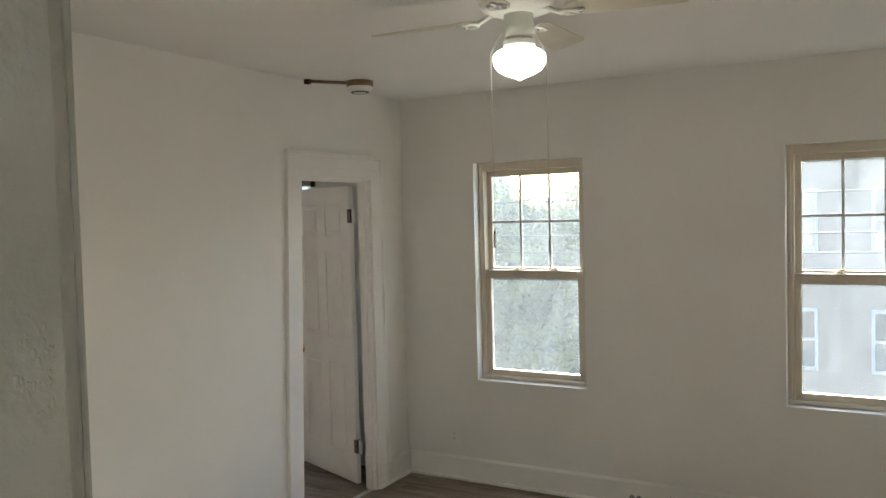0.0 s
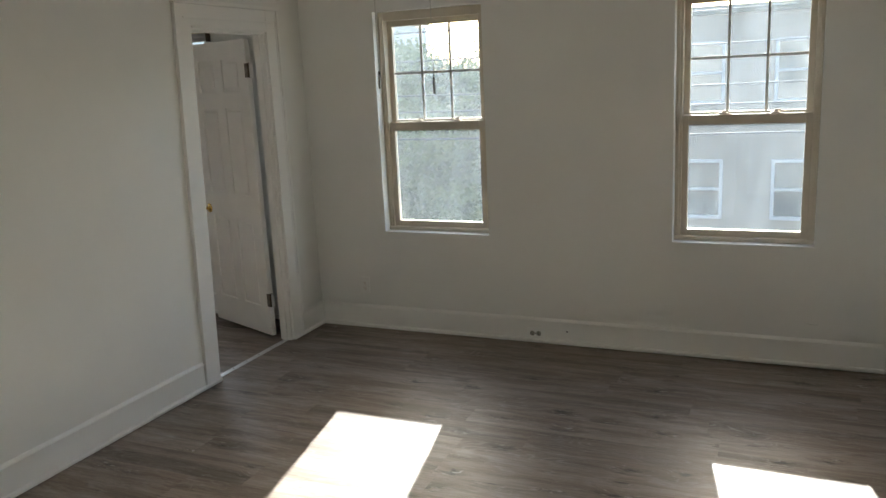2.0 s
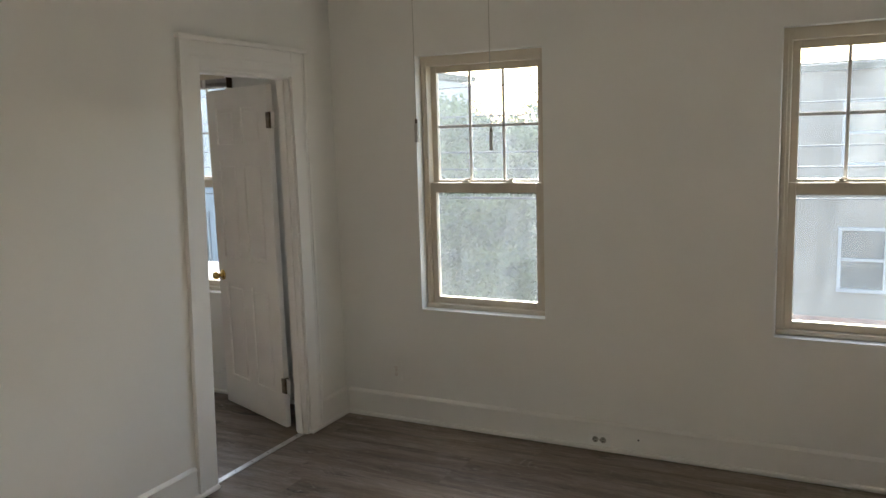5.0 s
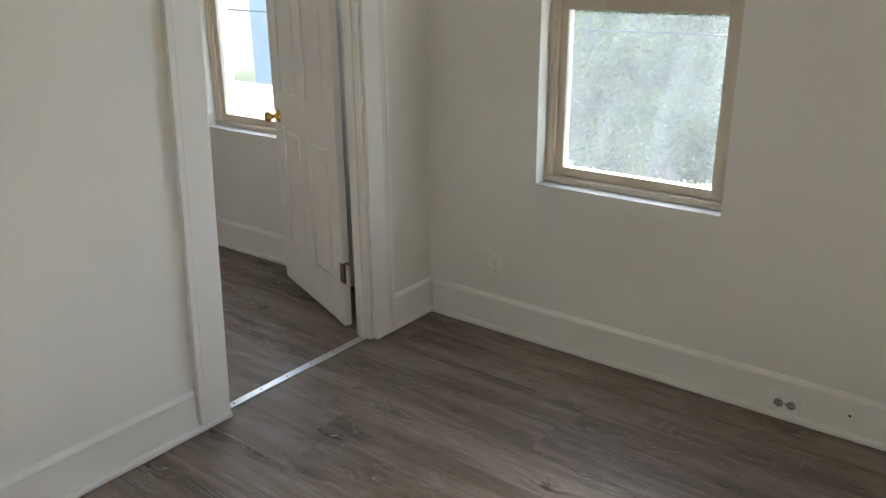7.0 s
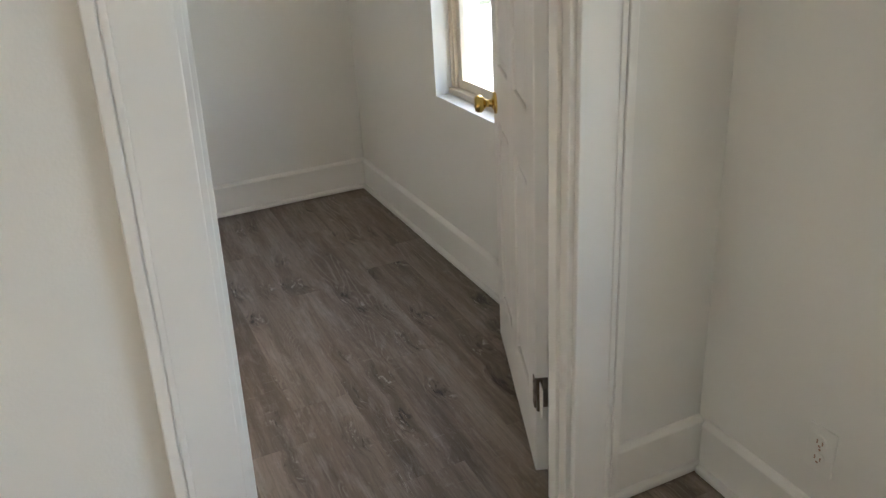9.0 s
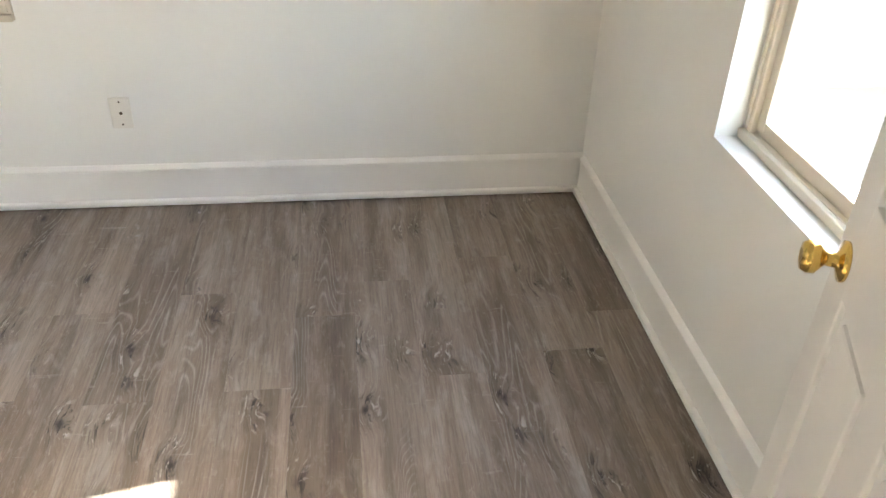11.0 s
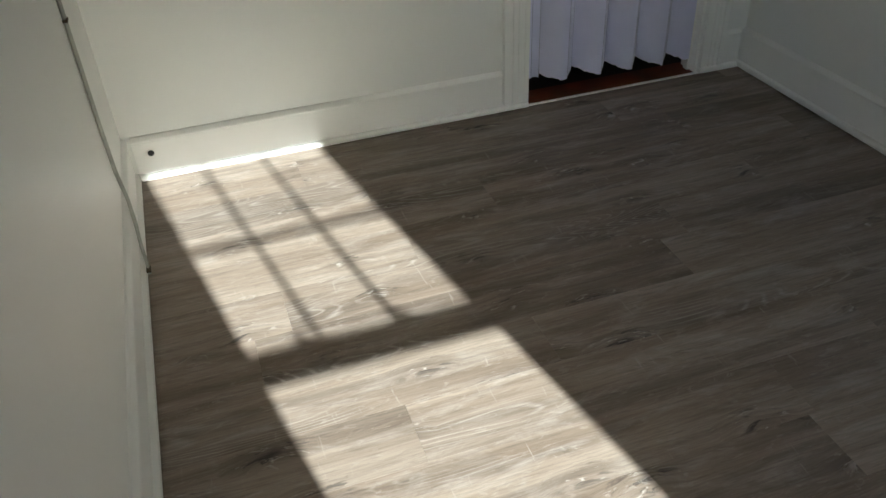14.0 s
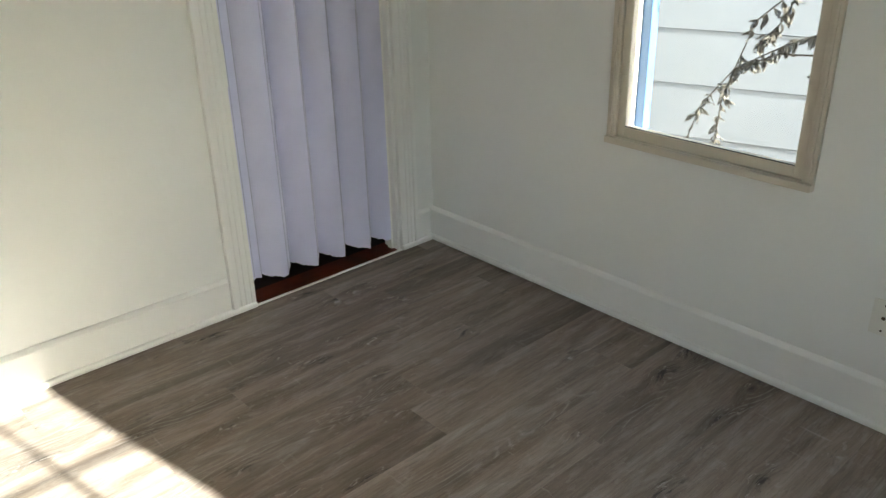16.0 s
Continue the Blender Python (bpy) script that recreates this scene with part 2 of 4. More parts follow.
M_CABLE = mat("painted_grey_cable", (0.42, 0.42, 0.38), 0.45, var=0.15, scale=20, bump=0.1)
M_PLANK = plank_mat("grey_oak_laminate")
M_GROUND = mat("ground_weeds_and_grit", (0.065, 0.065, 0.05), 0.85, var=0.15, scale=0.4, bump=0.2, fine=30)
M_GRASS = mat("weedy_grass", (0.040, 0.050, 0.022), 0.9, var=0.3, scale=0.8, bump=0.4, fine=20)
M_ASPHALT = mat("asphalt", (0.055, 0.055, 0.055), 0.85, var=0.2, scale=0.6, bump=0.2, fine=40)
M_STUCCO = mat("pale_stucco", (0.20, 0.165, 0.135), 0.9, var=0.10, scale=0.7, bump=0.3, fine=25)
M_BRICKRED = mat("faded_brick_band", (0.35, 0.17, 0.12), 0.9, var=0.2, scale=4, bump=0.3)
M_GREYSIDE = mat("blue_grey_siding", (0.34, 0.36, 0.38), 0.7, var=0.08, scale=1, bump=0.1)
M_WHITESIDE = mat("white_siding", (0.80, 0.81, 0.83), 0.5, var=0.03, scale=2, bump=0.04)
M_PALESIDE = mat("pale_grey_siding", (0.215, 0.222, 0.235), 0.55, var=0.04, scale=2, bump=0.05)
M_ROOFWHITE = mat("white_roof_coat", (0.42, 0.41, 0.40), 0.7, var=0.08, scale=1.2, bump=0.1)
M_OUTGLASS = mat("far_window_glass", (0.05, 0.065, 0.07), 0.08, var=0.2, scale=1, bump=0.0)
M_BARK = mat("tree_bark", (0.10, 0.08, 0.06), 0.9, var=0.25, scale=8, bump=0.5)
M_LEAF = mat("green_leaves", (0.13, 0.155, 0.05), 0.55, scale=1.5, bump=0.0, dark=(0.022, 0.034, 0.016))
M_DRYLEAF = mat("dry_brown_leaves", (0.10, 0.085, 0.065), 0.6, var=0.25, scale=30, bump=0.0)
M_FARTRIM = mat("far_window_trim", (0.30, 0.30, 0.31), 0.6, var=0.05, bump=0.0)
# window_4's outer frame: blue skylight in its shade is put into the colour
M_BLUE_SHADE = mat("skylit_shade_blue", (0.07, 0.15, 0.32), 0.5, var=0.05, scale=6, bump=0.03)
M_BLIND = mat("dusty_grey_blind", (0.42, 0.39, 0.38), 0.5, var=0.08, scale=10, bump=0.02)
M_WIRE = mat("wire_black", (0.04, 0.04, 0.045), 0.6, bump=0.0)
for rough_ground in (M_GROUND, M_GRASS, M_ASPHALT, M_BARK):
    rough_ground.node_tree.nodes["Principled BSDF"].inputs["Specular IOR Level"].default_value = 0.08


# ---- building helpers ----
def bx(bm, x0, x1, y0, y1, z0, z1, bevel=0.0, m=None):
    r = bmesh.ops.create_cube(bm, size=1, matrix=(m or Matrix()) @ Matrix.Translation(((x0 + x1) / 2, (y0 + y1) / 2, (z0 + z1) / 2)) @ Matrix.Diagonal((x1 - x0, y1 - y0, z1 - z0, 1)))
    if bevel:
        edges = list({e for v in r["verts"] for e in v.link_edges})
        bmesh.ops.bevel(bm, geom=edges, offset=bevel, segments=2, profile=0.5, affect="EDGES")
    return bm


def boxes(*rows, bevel=0.0):
    bm = bmesh.new()
    for r in rows:
        bx(bm, *r, bevel=bevel)
    return bm


def lathe(profile, seg=32, m=None):
    """Turns (radius, height) pairs about z."""
    bm = bmesh.new()
    rings = []
    for r, z in profile:
        rings.append([bm.verts.new((m or Matrix()) @ Vector((r * math.cos(2 * math.pi * k / seg), r * math.sin(2 * math.pi * k / seg), z))) for k in range(seg)])
    for a, c in zip(rings, rings[1:]):
        for k in range(seg):
            bm.faces.new((a[k], a[(k + 1) % seg], c[(k + 1) % seg], c[k]))
    for ring, flip in ((rings[0], True), (rings[-1], False)):
        bm.faces.new(ring[::-1] if flip else ring)
    for f in bm.faces:
        f.smooth = len(f.verts) == 4
    return bm


def tube(points, r, seg=8, bm=None, taper=1.0):
    """A round rod through points."""
    bm = bm or bmesh.new()
    pts = [Vector(p) for p in points]
    rings = []
    for i, p in enumerate(pts):
        d = (pts[min(i + 1, len(pts) - 1)] - pts[max(i - 1, 0)]).normalized()
        s = d.cross(Vector((0.31, 0.2, 0.93))).normalized() if abs(d.z) < 0.98 else Vector((1, 0, 0))
        u = d.cross(s).normalized()
        s = u.cross(d)
        rr = r * (1 + (taper - 1) * i / (len(pts) - 1))
        rings.append([bm.verts.new(p + rr * (s * math.cos(2 * math.pi * k / seg) + u * math.sin(2 * math.pi * k / seg))) for k in range(seg)])
    for a, c in zip(rings, rings[1:]):
        for k in range(seg):
            bm.faces.new((a[k], a[(k + 1) % seg], c[(k + 1) % seg], c[k])).smooth = True
    bm.faces.new(rings[0][::-1])
    bm.faces.new(rings[-1])
    return bm


def data_of(name, bm, material):
    bmesh.ops.recalc_face_normals(bm, faces=bm.faces)
    me = bpy.data.meshes.new(name)
    bm.to_mesh(me)
    bm.free()
    me.materials.append(material)
    return me


def part(name, bm, material, parent, label=""):
    ob = new(name, data_of(name, bm, material))
    ob.parent = parent
    return tagged(ob, label)


def solid(name, bm, material, label, category, kind="", group="", m=None):
    ob = new(name, data_of(name, bm, material))
    if m:
        ob.matrix_world = m
    return tagged(ob, label, category, group, kind)


def thing(name, m, label, category, kind="", group=""):
    ob = new(name)
    ob.empty_display_size = 0.1
    ob.matrix_world = m
    return tagged(ob, label, category, group, kind)


def wall_bm(axis, a0, a1, b0, b1, z0, z1, holes=()):
    """A wall along x or y from a0 to a1, thick from b0 to b1, with holes (a, a, z, z) through it."""
    bm = bmesh.new()
    cuts = sorted({a0, a1, *(h[0] for h in holes), *(h[1] for h in holes)})
    for p, q in zip(cuts, cuts[1:]):
        spans = [(z0, z1)]
        for h in holes:
            if h[0] <= p and q <= h[1]:
                spans = [s for lo, hi in spans for s in ((lo, min(hi, h[2])), (max(lo, h[3]), hi)) if s[1] > s[0]]
        for lo, hi in spans:
            if axis == "x":
                bx(bm, p, q, b0, b1, lo, hi)
            else:
                bx(bm, b0, b1, p, q, lo, hi)
    return bm


H = 2.6
WZ0, WZ1 = 0.696, 2.14
WIN_A, WIN_B, WIN_C = (0.526, 1.279), (2.429, 3.190), (-1.616, -0.846)
WIN_W = (-2.706, -1.936)
DOOR = (-1.155, -0.375)
FOLD = (-2.40, -1.615)
XB0, XB1, XP, XE = -2.61, -0.11, -0.03, 3.67
YN, YS, YSB = 0.03, -4.47, -3.70

# ---- the shell ----
solid("wall_north", wall_bm("x", XB0 - 0.2, XE + 0.2, YN, YN + 0.2, -0.1, H + 0.1, [(*w, WZ0, WZ1) for w in (WIN_A, WIN_B, WIN_C)]), M_WALL,
      "white painted plaster wall with three sash window openings", "wall", "structure")
solid("wall_partition", wall_bm("y", YSB, YN, XB1, XP, 0, H, [(*DOOR, 0, 2.04)]), M_WALL, "white painted partition wall with a door opening", "wall", "structure")
solid("wall_partition_south", wall_bm("y", YS, YSB, XB1 - 0.1, XP, 0, H), M_WALL, "white painted wall of the main room", "wall", "structure")
solid("wall_west", wall_bm("y", YSB - 0.1, YN, XB0 - 0.2, XB0, 0, H, [(*WIN_W, WZ0, WZ1)]), M_WALL, "white painted wall with a window beside the corner", "wall", "structure")
solid("wall_south_bedroom", wall_bm("x", XB0, XB1 - 0.1, YSB - 0.1, YSB, 0, H, [(*FOLD, 0, 2.03)]), M_WALL, "white painted wall with a folding closet door", "wall", "structure")
solid("wall_south", wall_bm("x", XB1 - 0.1, XE, YS - 0.14, YS, 0, H, [(2.58, 3.42, 0, 2.06)]), M_WALL, "white painted wall with an open doorway", "wall", "structure")
solid("wall_east", wall_bm("y", YS - 0.14, YN, XE, XE + 0.16, 0, H, [(-1.72, -0.92, 0, 2.04)]), M_WALL, "white painted wall with a brown wooden door", "wall", "structure")
solid("ceiling", boxes((XB0 - 0.2, XE + 0.16, -6.2, YN, H, H + 0.1)), M_CEIL, "white painted plaster ceiling", "ceiling", "structure")
solid("wall_hall", boxes((1.7, 1.8, -6.2, YS - 0.14, 0, H), (4.1, 4.2, -6.2, YS - 0.14, 0, H), (1.7, 4.2, -6.3, -6.2, 0, H)), M_WALL, "plain white hallway walls", "wall", "structure")
solid("wall_closet", boxes((-2.6, -2.5, -4.6, YSB - 0.1, 0, H), (-1.5, -1.4, -4.6, YSB - 0.1, 0, H), (-2.6, -1.4, -4.7, -4.6, 0, H)), M_WALL, "plain closet walls behind the folding door", "wall", "structure")


# ---- floor of planks ----
def subfloor():
    return solid("floor", boxes((XB0 - 0.1, XE + 0.1, -6.3, YN, -0.1, -0.006)), M_BLACK, "grey-brown oak laminate plank floor", "floor", "structure")


floor = subfloor()


def base_run(name, axis, a0, a1, face, sign, ends=(0.0, 0.0), label="white baseboard with a beaded top and shoe moulding"):
    """Baseboard, bead and shoe along one wall; sign: which way the room lies."""
    top = thing(name, pose(0, 0, 0), label, "baseboard", "structure")

    def add(nm, d, z0, z1, bev, e0=0.0, e1=0.0):
        p, q = sorted((face, face + sign * d))
        bm = boxes((a0 - e0, a1 + e1, p, q, z0, z1) if axis == "x" else (p, q, a0 - e0, a1 + e1, z0, z1), bevel=bev)
        part(nm, bm, M_TRIM, top)
    add("board", 0.014, 0.003, 0.142, 0.002)
    bm = bmesh.new()
    rows = []
    for a in (a0, a1):
        rows.append([bm.verts.new((a, face + sign * d, z) if axis == "x" else (face + sign * d, a, z))
                     for d, z in ((0.0, 0.1421), (0.0145, 0.1421), (0.0175, 0.145), (0.0185, 0.149), (0.0165, 0.153), (0.006, 0.163), (0.0, 0.165))])
    for k in range(len(rows[0])):
        j = (k + 1) % len(rows[0])
        bm.faces.new((rows[0][k], rows[0][j], rows[1][j], rows[1][k]))
    for r in rows:
        bm.faces.new(r)
    part("bead", bm, M_TRIM, top)
    add("shoe", 0.031, 0.002, 0.026, 0.008, *ends)
    return top


base_run("baseboard", "x", XP + 0.03, XE - 0.03, YN, -1)
base_run("baseboard", "y", DOOR[1] + 0.132, YN, XP, 1, (0.135, 0))
base_run("baseboard", "y", YS, DOOR[0] - 0.132, XP, 1, (0, 0.135))
base_run("baseboard", "y", -0.82, YN, XE, -1)
base_run("baseboard", "y", YS, -1.82, XE, -1)
base_run("baseboard", "x", XB0 + 0.03, XB1 - 0.03, YN, -1)
base_run("baseboard", "y", YSB, YN, XB0, 1)
base_run("baseboard", "y", YSB, DOOR[0] - 0.132, XB1, -1)
base_run("baseboard", "x", FOLD[1] + 0.105, XB1 - 0.03, YSB, 1, (0.11, 0))
base_run("baseboard", "x", XB0 + 0.03, FOLD[0] - 0.105, YSB, 1, (0, 0.11))
base_run("baseboard", "x", XP + 0.03, 2.48, YS, 1)


# ---- door trim ----
def casing(name, m, w, h, label, depth, cw=0.115, jamb=M_TRIM, back=False, trim=M_TRIM, lean=0.0, fluted=True):
    """Casing round an opening w wide and h high; local x along the wall, y into the wall, origin at the opening's lower corner.
    lean: how far the first side leans in over its height, as in an old house."""
    top = thing(name, m, label, "door frame", "structure")

    def leaning(bm):
        for v in bm.verts:
            v.co.x += lean * v.co.z / h
        return bm
    for nm, x0, x1 in (("side_casing", -cw, 0.0), ("side_casing", w, w + cw)):
        outer = x0 if x0 < 0 else x1 - 0.022
        inner = x1 - 0.016 if x0 < 0 else x0
        rows = [(x0, x1, -0.016, 0, 0.004, h + cw), (outer, outer + 0.022, -0.024, -0.015, 0.004, h + cw)]
        if fluted:
            rows += [(inner, inner + 0.016, -0.020, -0.015, 0.004, h), (x0 + 0.036, x0 + 0.048, -0.0195, -0.015, 0.004, h + 0.03), (x0 + 0.058, x0 + 0.070, -0.0195, -0.015, 0.004, h + 0.03)]
        else:
            step = outer + 0.024 if x0 < 0 else outer - 0.016
            rows.append((step, step + 0.014, -0.020, -0.015, 0.004, h + cw - 0.02))
        bm = boxes(*rows, bevel=0.003)
        part(nm, leaning(bm) if x0 < 0 else bm, trim, top)
    part("head_casing", boxes((lean, w, -0.0155, 0, h, h + cw), (lean - cw - 0.006, w + cw + 0.006, -0.032, 0, h + cw, h + cw + 0.022), (lean, w, -0.022, -0.015, h, h + 0.016), (lean - 0.06, w + 0.06, -0.0205, -0.015, h + 0.052, h + 0.066), bevel=0.003), trim, top)
    part("side_jamb", leaning(boxes((-0.002, 0.014, 0.001, depth - 0.001, 0, h), bevel=0.002)), jamb, top)
    part("side_jamb", boxes((w - 0.014, w + 0.002, 0.001, depth - 0.001, 0, h), bevel=0.002), jamb, top)
    part("head_jamb", boxes((lean + 0.014, w - 0.014, 0.001, depth - 0.001, h - 0.014, h + 0.002), bevel=0.002), jamb, top)
    part("door_stop", leaning(boxes((0.014, 0.026, depth * 0.35, depth * 0.65, 0, h - 0.014), bevel=0.002)), jamb, top)
    part("door_stop", boxes((w - 0.026, w - 0.014, depth * 0.35, depth * 0.65, 0, h - 0.014), bevel=0.002), jamb, top)
    if back:
        part("back_casing", leaning(boxes((-cw, 0, depth, depth + 0.016, 0, h + cw), bevel=0.003)), trim, top)
        part("back_casing", boxes((w, w + cw, depth, depth + 0.016, 0, h + cw), bevel=0.003), trim, top)
        part("back_casing", boxes((lean, w, depth, depth + 0.0155, h, h + cw), bevel=0.003), trim, top)
    return top


casing("door_frame_1", pose(XP, DOOR[0], 0, 0, 0, 90), DOOR[1] - DOOR[0], 2.04, "white moulded door casing of the bedroom doorway", 0.08, cw=0.13, back=True, lean=0.078, fluted=False)
casing("door_frame_2", pose(FOLD[1], YSB, 0, 0, 0, 180), FOLD[1] - FOLD[0], 2.03, "white fluted casing round the folding closet door", 0.10, cw=0.10)
casing("door_frame_3", pose(XE, -0.92, 0, 0, 0, -90), 0.80, 2.04, "white casing round the brown wooden door", 0.16, cw=0.10)
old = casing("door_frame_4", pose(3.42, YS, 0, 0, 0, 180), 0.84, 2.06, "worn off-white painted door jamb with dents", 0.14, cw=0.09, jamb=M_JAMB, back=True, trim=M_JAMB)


def blisters(top, n, seed):
    """Dried drips and blisters in the old paint of a jamb."""
    rnd = random.Random(seed)
    bm = bmesh.new()
    for _ in range(n):
        p = (0.8262, rnd.uniform(0.008, 0.026), rnd.gauss(1.746, 0.012))
        bmesh.ops.create_icosphere(bm, subdivisions=2, radius=1.0, matrix=Matrix.Translation(p) @ Matrix.Diagonal((0.0007, rnd.uniform(0.0008, 0.0016), rnd.uniform(0.001, 0.0028), 1)))
    for f in bm.faces:
        f.smooth = True
    part("paint_blister", bm, M_JAMB, top)


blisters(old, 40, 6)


def six_panel_door(m):
    """Local x along the leaf from the hinges, y through its thickness, z up."""
    W, HH, T = 0.735, 2.0, 0.035
    top = thing("door_1", m, "white six-panel interior door standing open into the bedroom", "door", "structure")
    bm = bmesh.new()
    bx(bm, 0.01, W - 0.01, 0.010, T - 0.010, 0.01, HH - 0.01)
    st = 0.105
    xs = (0, st, W / 2 - 0.05, W / 2 + 0.05, W - st, W)
    zs = (0, 0.20, 0.80, 0.97, 1.56, 1.67, 1.88, HH)
    for x0, x1 in ((xs[0], xs[1]), (xs[2], xs[3]), (xs[4], xs[5])):
        bx(bm, x0, x1, 0, T, 0, HH, bevel=0.004)
    for z0, z1 in ((zs[0], zs[1]), (zs[2], zs[3]), (zs[4], zs[5]), (zs[6], zs[7])):
        for x0, x1 in ((xs[1], xs[2]), (xs[3], xs[4])):
            bx(bm, x0 - 0.005, x1 + 0.005, 0.0004, T - 0.0004, z0 + 0.0005, z1 - 0.0005, bevel=0.004)
    part("leaf", bm, M_DOOR, top)
    for z0, z1 in ((zs[1], zs[2]), (zs[3], zs[4]), (zs[5], zs[6])):
        for x0, x1 in ((xs[1], xs[2]), (xs[3], xs[4])):
            part("panel", boxes((x0 + 0.022, x1 - 0.022, 0.003, T - 0.003, z0 + 0.022, z1 - 0.022), bevel=0.007), M_DOOR, top)
    for s in (-1, 1):
        turn = pose(W - 0.06, T / 2 + s * T / 2, 0.845, -90 * s, 0, 0)
        k = part("knob", lathe([(0.033, 0), (0.033, 0.006), (0.02, 0.010), (0.012, 0.014), (0.011, 0.030), (0.017, 0.036), (0.026, 0.044), (0.0265, 0.056), (0.022, 0.064), (0.012, 0.066)], 24), M_BRASS, top, "polished brass door knob")
        k.matrix_local = turn
    for z in (0.255, 1.80):
        hg = part("hinge", boxes((-0.003, -0.0004, 0.002, T + 0.001, z - 0.045, z + 0.045), (-0.003, 0.020, T + 0.0004, T + 0.003, z - 0.045, z + 0.045), bevel=0.0005), M_HINGE, top, "dark worn steel hinge leaf")
        part("knuckle", tube([(-0.012, T * 0.75, z - 0.046), (-0.012, T * 0.75, z + 0.046)], 0.008, 10), M_DARKMETAL, hg)
        part("painted_leaf", boxes((-0.058, -0.020, T * 0.75 - 0.002, T * 0.75 + 0.001, z - 0.045, z + 0.045), bevel=0.0006), M_TRIM, hg)
        for dz in (-0.03, 0.0, 0.03):
            part("screw", lathe([(0.0035, 0), (0.0035, 0.001), (0.001, 0.0014)], 8, pose(0.008, T + 0.003, z + dz, -90)), M_DARKMETAL, hg)
    return top


six_panel_door(pose(-0.178, -0.380, 0.012, 0, 0, 180 - 21.5) @ Matrix.Translation((0.022, -0.035, 0)))

strip = thing("threshold_strip", pose(-0.07, DOOR[0], 0.0), "scuffed aluminium threshold strip screwed across the doorway floor", "threshold")
part("bar", boxes((-0.019, 0.019, 0.015, 0.765, 0.0005, 0.005), bevel=0.002), M_ALU, strip)
for k in range(6):
    part("screw", lathe([(0.004, 0.005), (0.004, 0.0062), (0.002, 0.0065)], 10, Matrix.Translation((0, 0.06 + k * 0.13, 0))), M_DARKMETAL, strip)

brown = thing("door_3", pose(XE + 0.008, -1.707, 0.012, 0, 0, 90), "dark brown stained wooden door, closed", "door", "structure")
part("leaf", boxes((0.0, 0.772, -0.035, 0.0, 0, 2.0), bevel=0.003), M_BROWNDOOR, brown)
for z in (0.30, 1.75):
    part("hinge", boxes((0.745, 0.784, 0.0008, 0.004, z - 0.05, z + 0.05), bevel=0.001), M_DARKMETAL, brown, "dark bronze hinge")
part("knob", lathe([(0.03, 0), (0.03, 0.006), (0.012, 0.012), (0.012, 0.03), (0.026, 0.042), (0.024, 0.06), (0.01, 0.064)], 20, pose(0.06, 0.0, 0.92, -90)), M_BRASS, brown)


# ---- windows ----
def sash_window(name, m, w, label, proud=0.0, lower=M_PANE, upper=M_PANE_UP, mid=0.715):
    """Double-hung window; local x along the wall, y outwards, z up from the opening's lower corner."""
    h = WZ1 - WZ0
    top = thing(name, m, label, "window", "structure")
    f = 0.038
    y0 = -0.012 if proud else 0.07
    part("window_frame", boxes((0.001, f, y0, y0 + 0.12, 0.001, h - 0.001), (w - f, w - 0.001, y0, y0 + 0.12, 0.001, h - 0.001), (f, w - f, y0, y0 + 0.12, h - 0.055, h - 0.001), (f, w - f, y0, y0 + 0.12, 0.001, 0.028), (0.012, 0.024, y0 - 0.006, y0 + 0.002, 0.03, h - 0.03), (w - 0.024, w - 0.012, y0 - 0.006, y0 + 0.002, 0.03, h - 0.03), bevel=0.003), M_VINYL, top)
    part("window_sill", boxes((0.002, w - 0.002, y0 - 0.014, y0 + 0.03, 0.002, 0.026), bevel=0.003), M_VINYL, top)
    s = 0.034
    ya, yb = y0 + 0.014, y0 + 0.056
    low = part("lower_sash", boxes((f, f + s, ya, ya + 0.034, 0.028, mid + 0.018), (w - f - s, w - f, ya, ya + 0.034, 0.028, mid + 0.018), (f + s, w - f - s, ya, ya + 0.034, 0.028, 0.066), (f + s, w - f - s, ya - 0.004, ya + 0.034, mid - 0.040, mid + 0.018), bevel=0.003), M_VINYL, top)
    p = part("pane", boxes((f + s - 0.004, w - f - s + 0.004, ya + 0.018, ya + 0.021, 0.062, mid - 0.036)), lower, low, "clouded dirty glass pane")
    p.visible_shadow = False
    up = part("upper_sash", boxes((f, f + s, yb, yb + 0.034, mid - 0.02, h - 0.055), (w - f - s, w - f, yb, yb + 0.034, mid - 0.02, h - 0.055), (f + s, w - f - s, yb, yb + 0.034, mid - 0.02, mid + 0.032), (f + s, w - f - s, yb, yb + 0.034, h - 0.092, h - 0.055), bevel=0.003), M_VINYL, top)
    p = part("pane", boxes((f + s - 0.004, w - f - s + 0.004, yb + 0.024, yb + 0.027, mid + 0.028, h - 0.088)), upper, up)
    p.visible_shadow = False
    gx0, gx1, gz0, gz1 = f + s, w - f - s, mid + 0.032, h - 0.092
    for k in (1, 2):
        x = gx0 + (gx1 - gx0) * k / 3
        part("glazing_bar", boxes((x - 0.008, x + 0.008, yb + 0.008, yb + 0.022, gz0, gz1), bevel=0.002), M_MUNTIN, up)
    z = (gz0 + gz1) / 2
    for k in range(3):
        x0, x1 = (gx0 + (gx1 - gx0) * j / 3 for j in (k, k + 1))
        part("glazing_bar", boxes((x0 + (0.008 if k else 0), x1 - (0.008 if k < 2 else 0), yb + 0.009, yb + 0.021, z - 0.008, z + 0.008), bevel=0.002), M_MUNTIN, up)
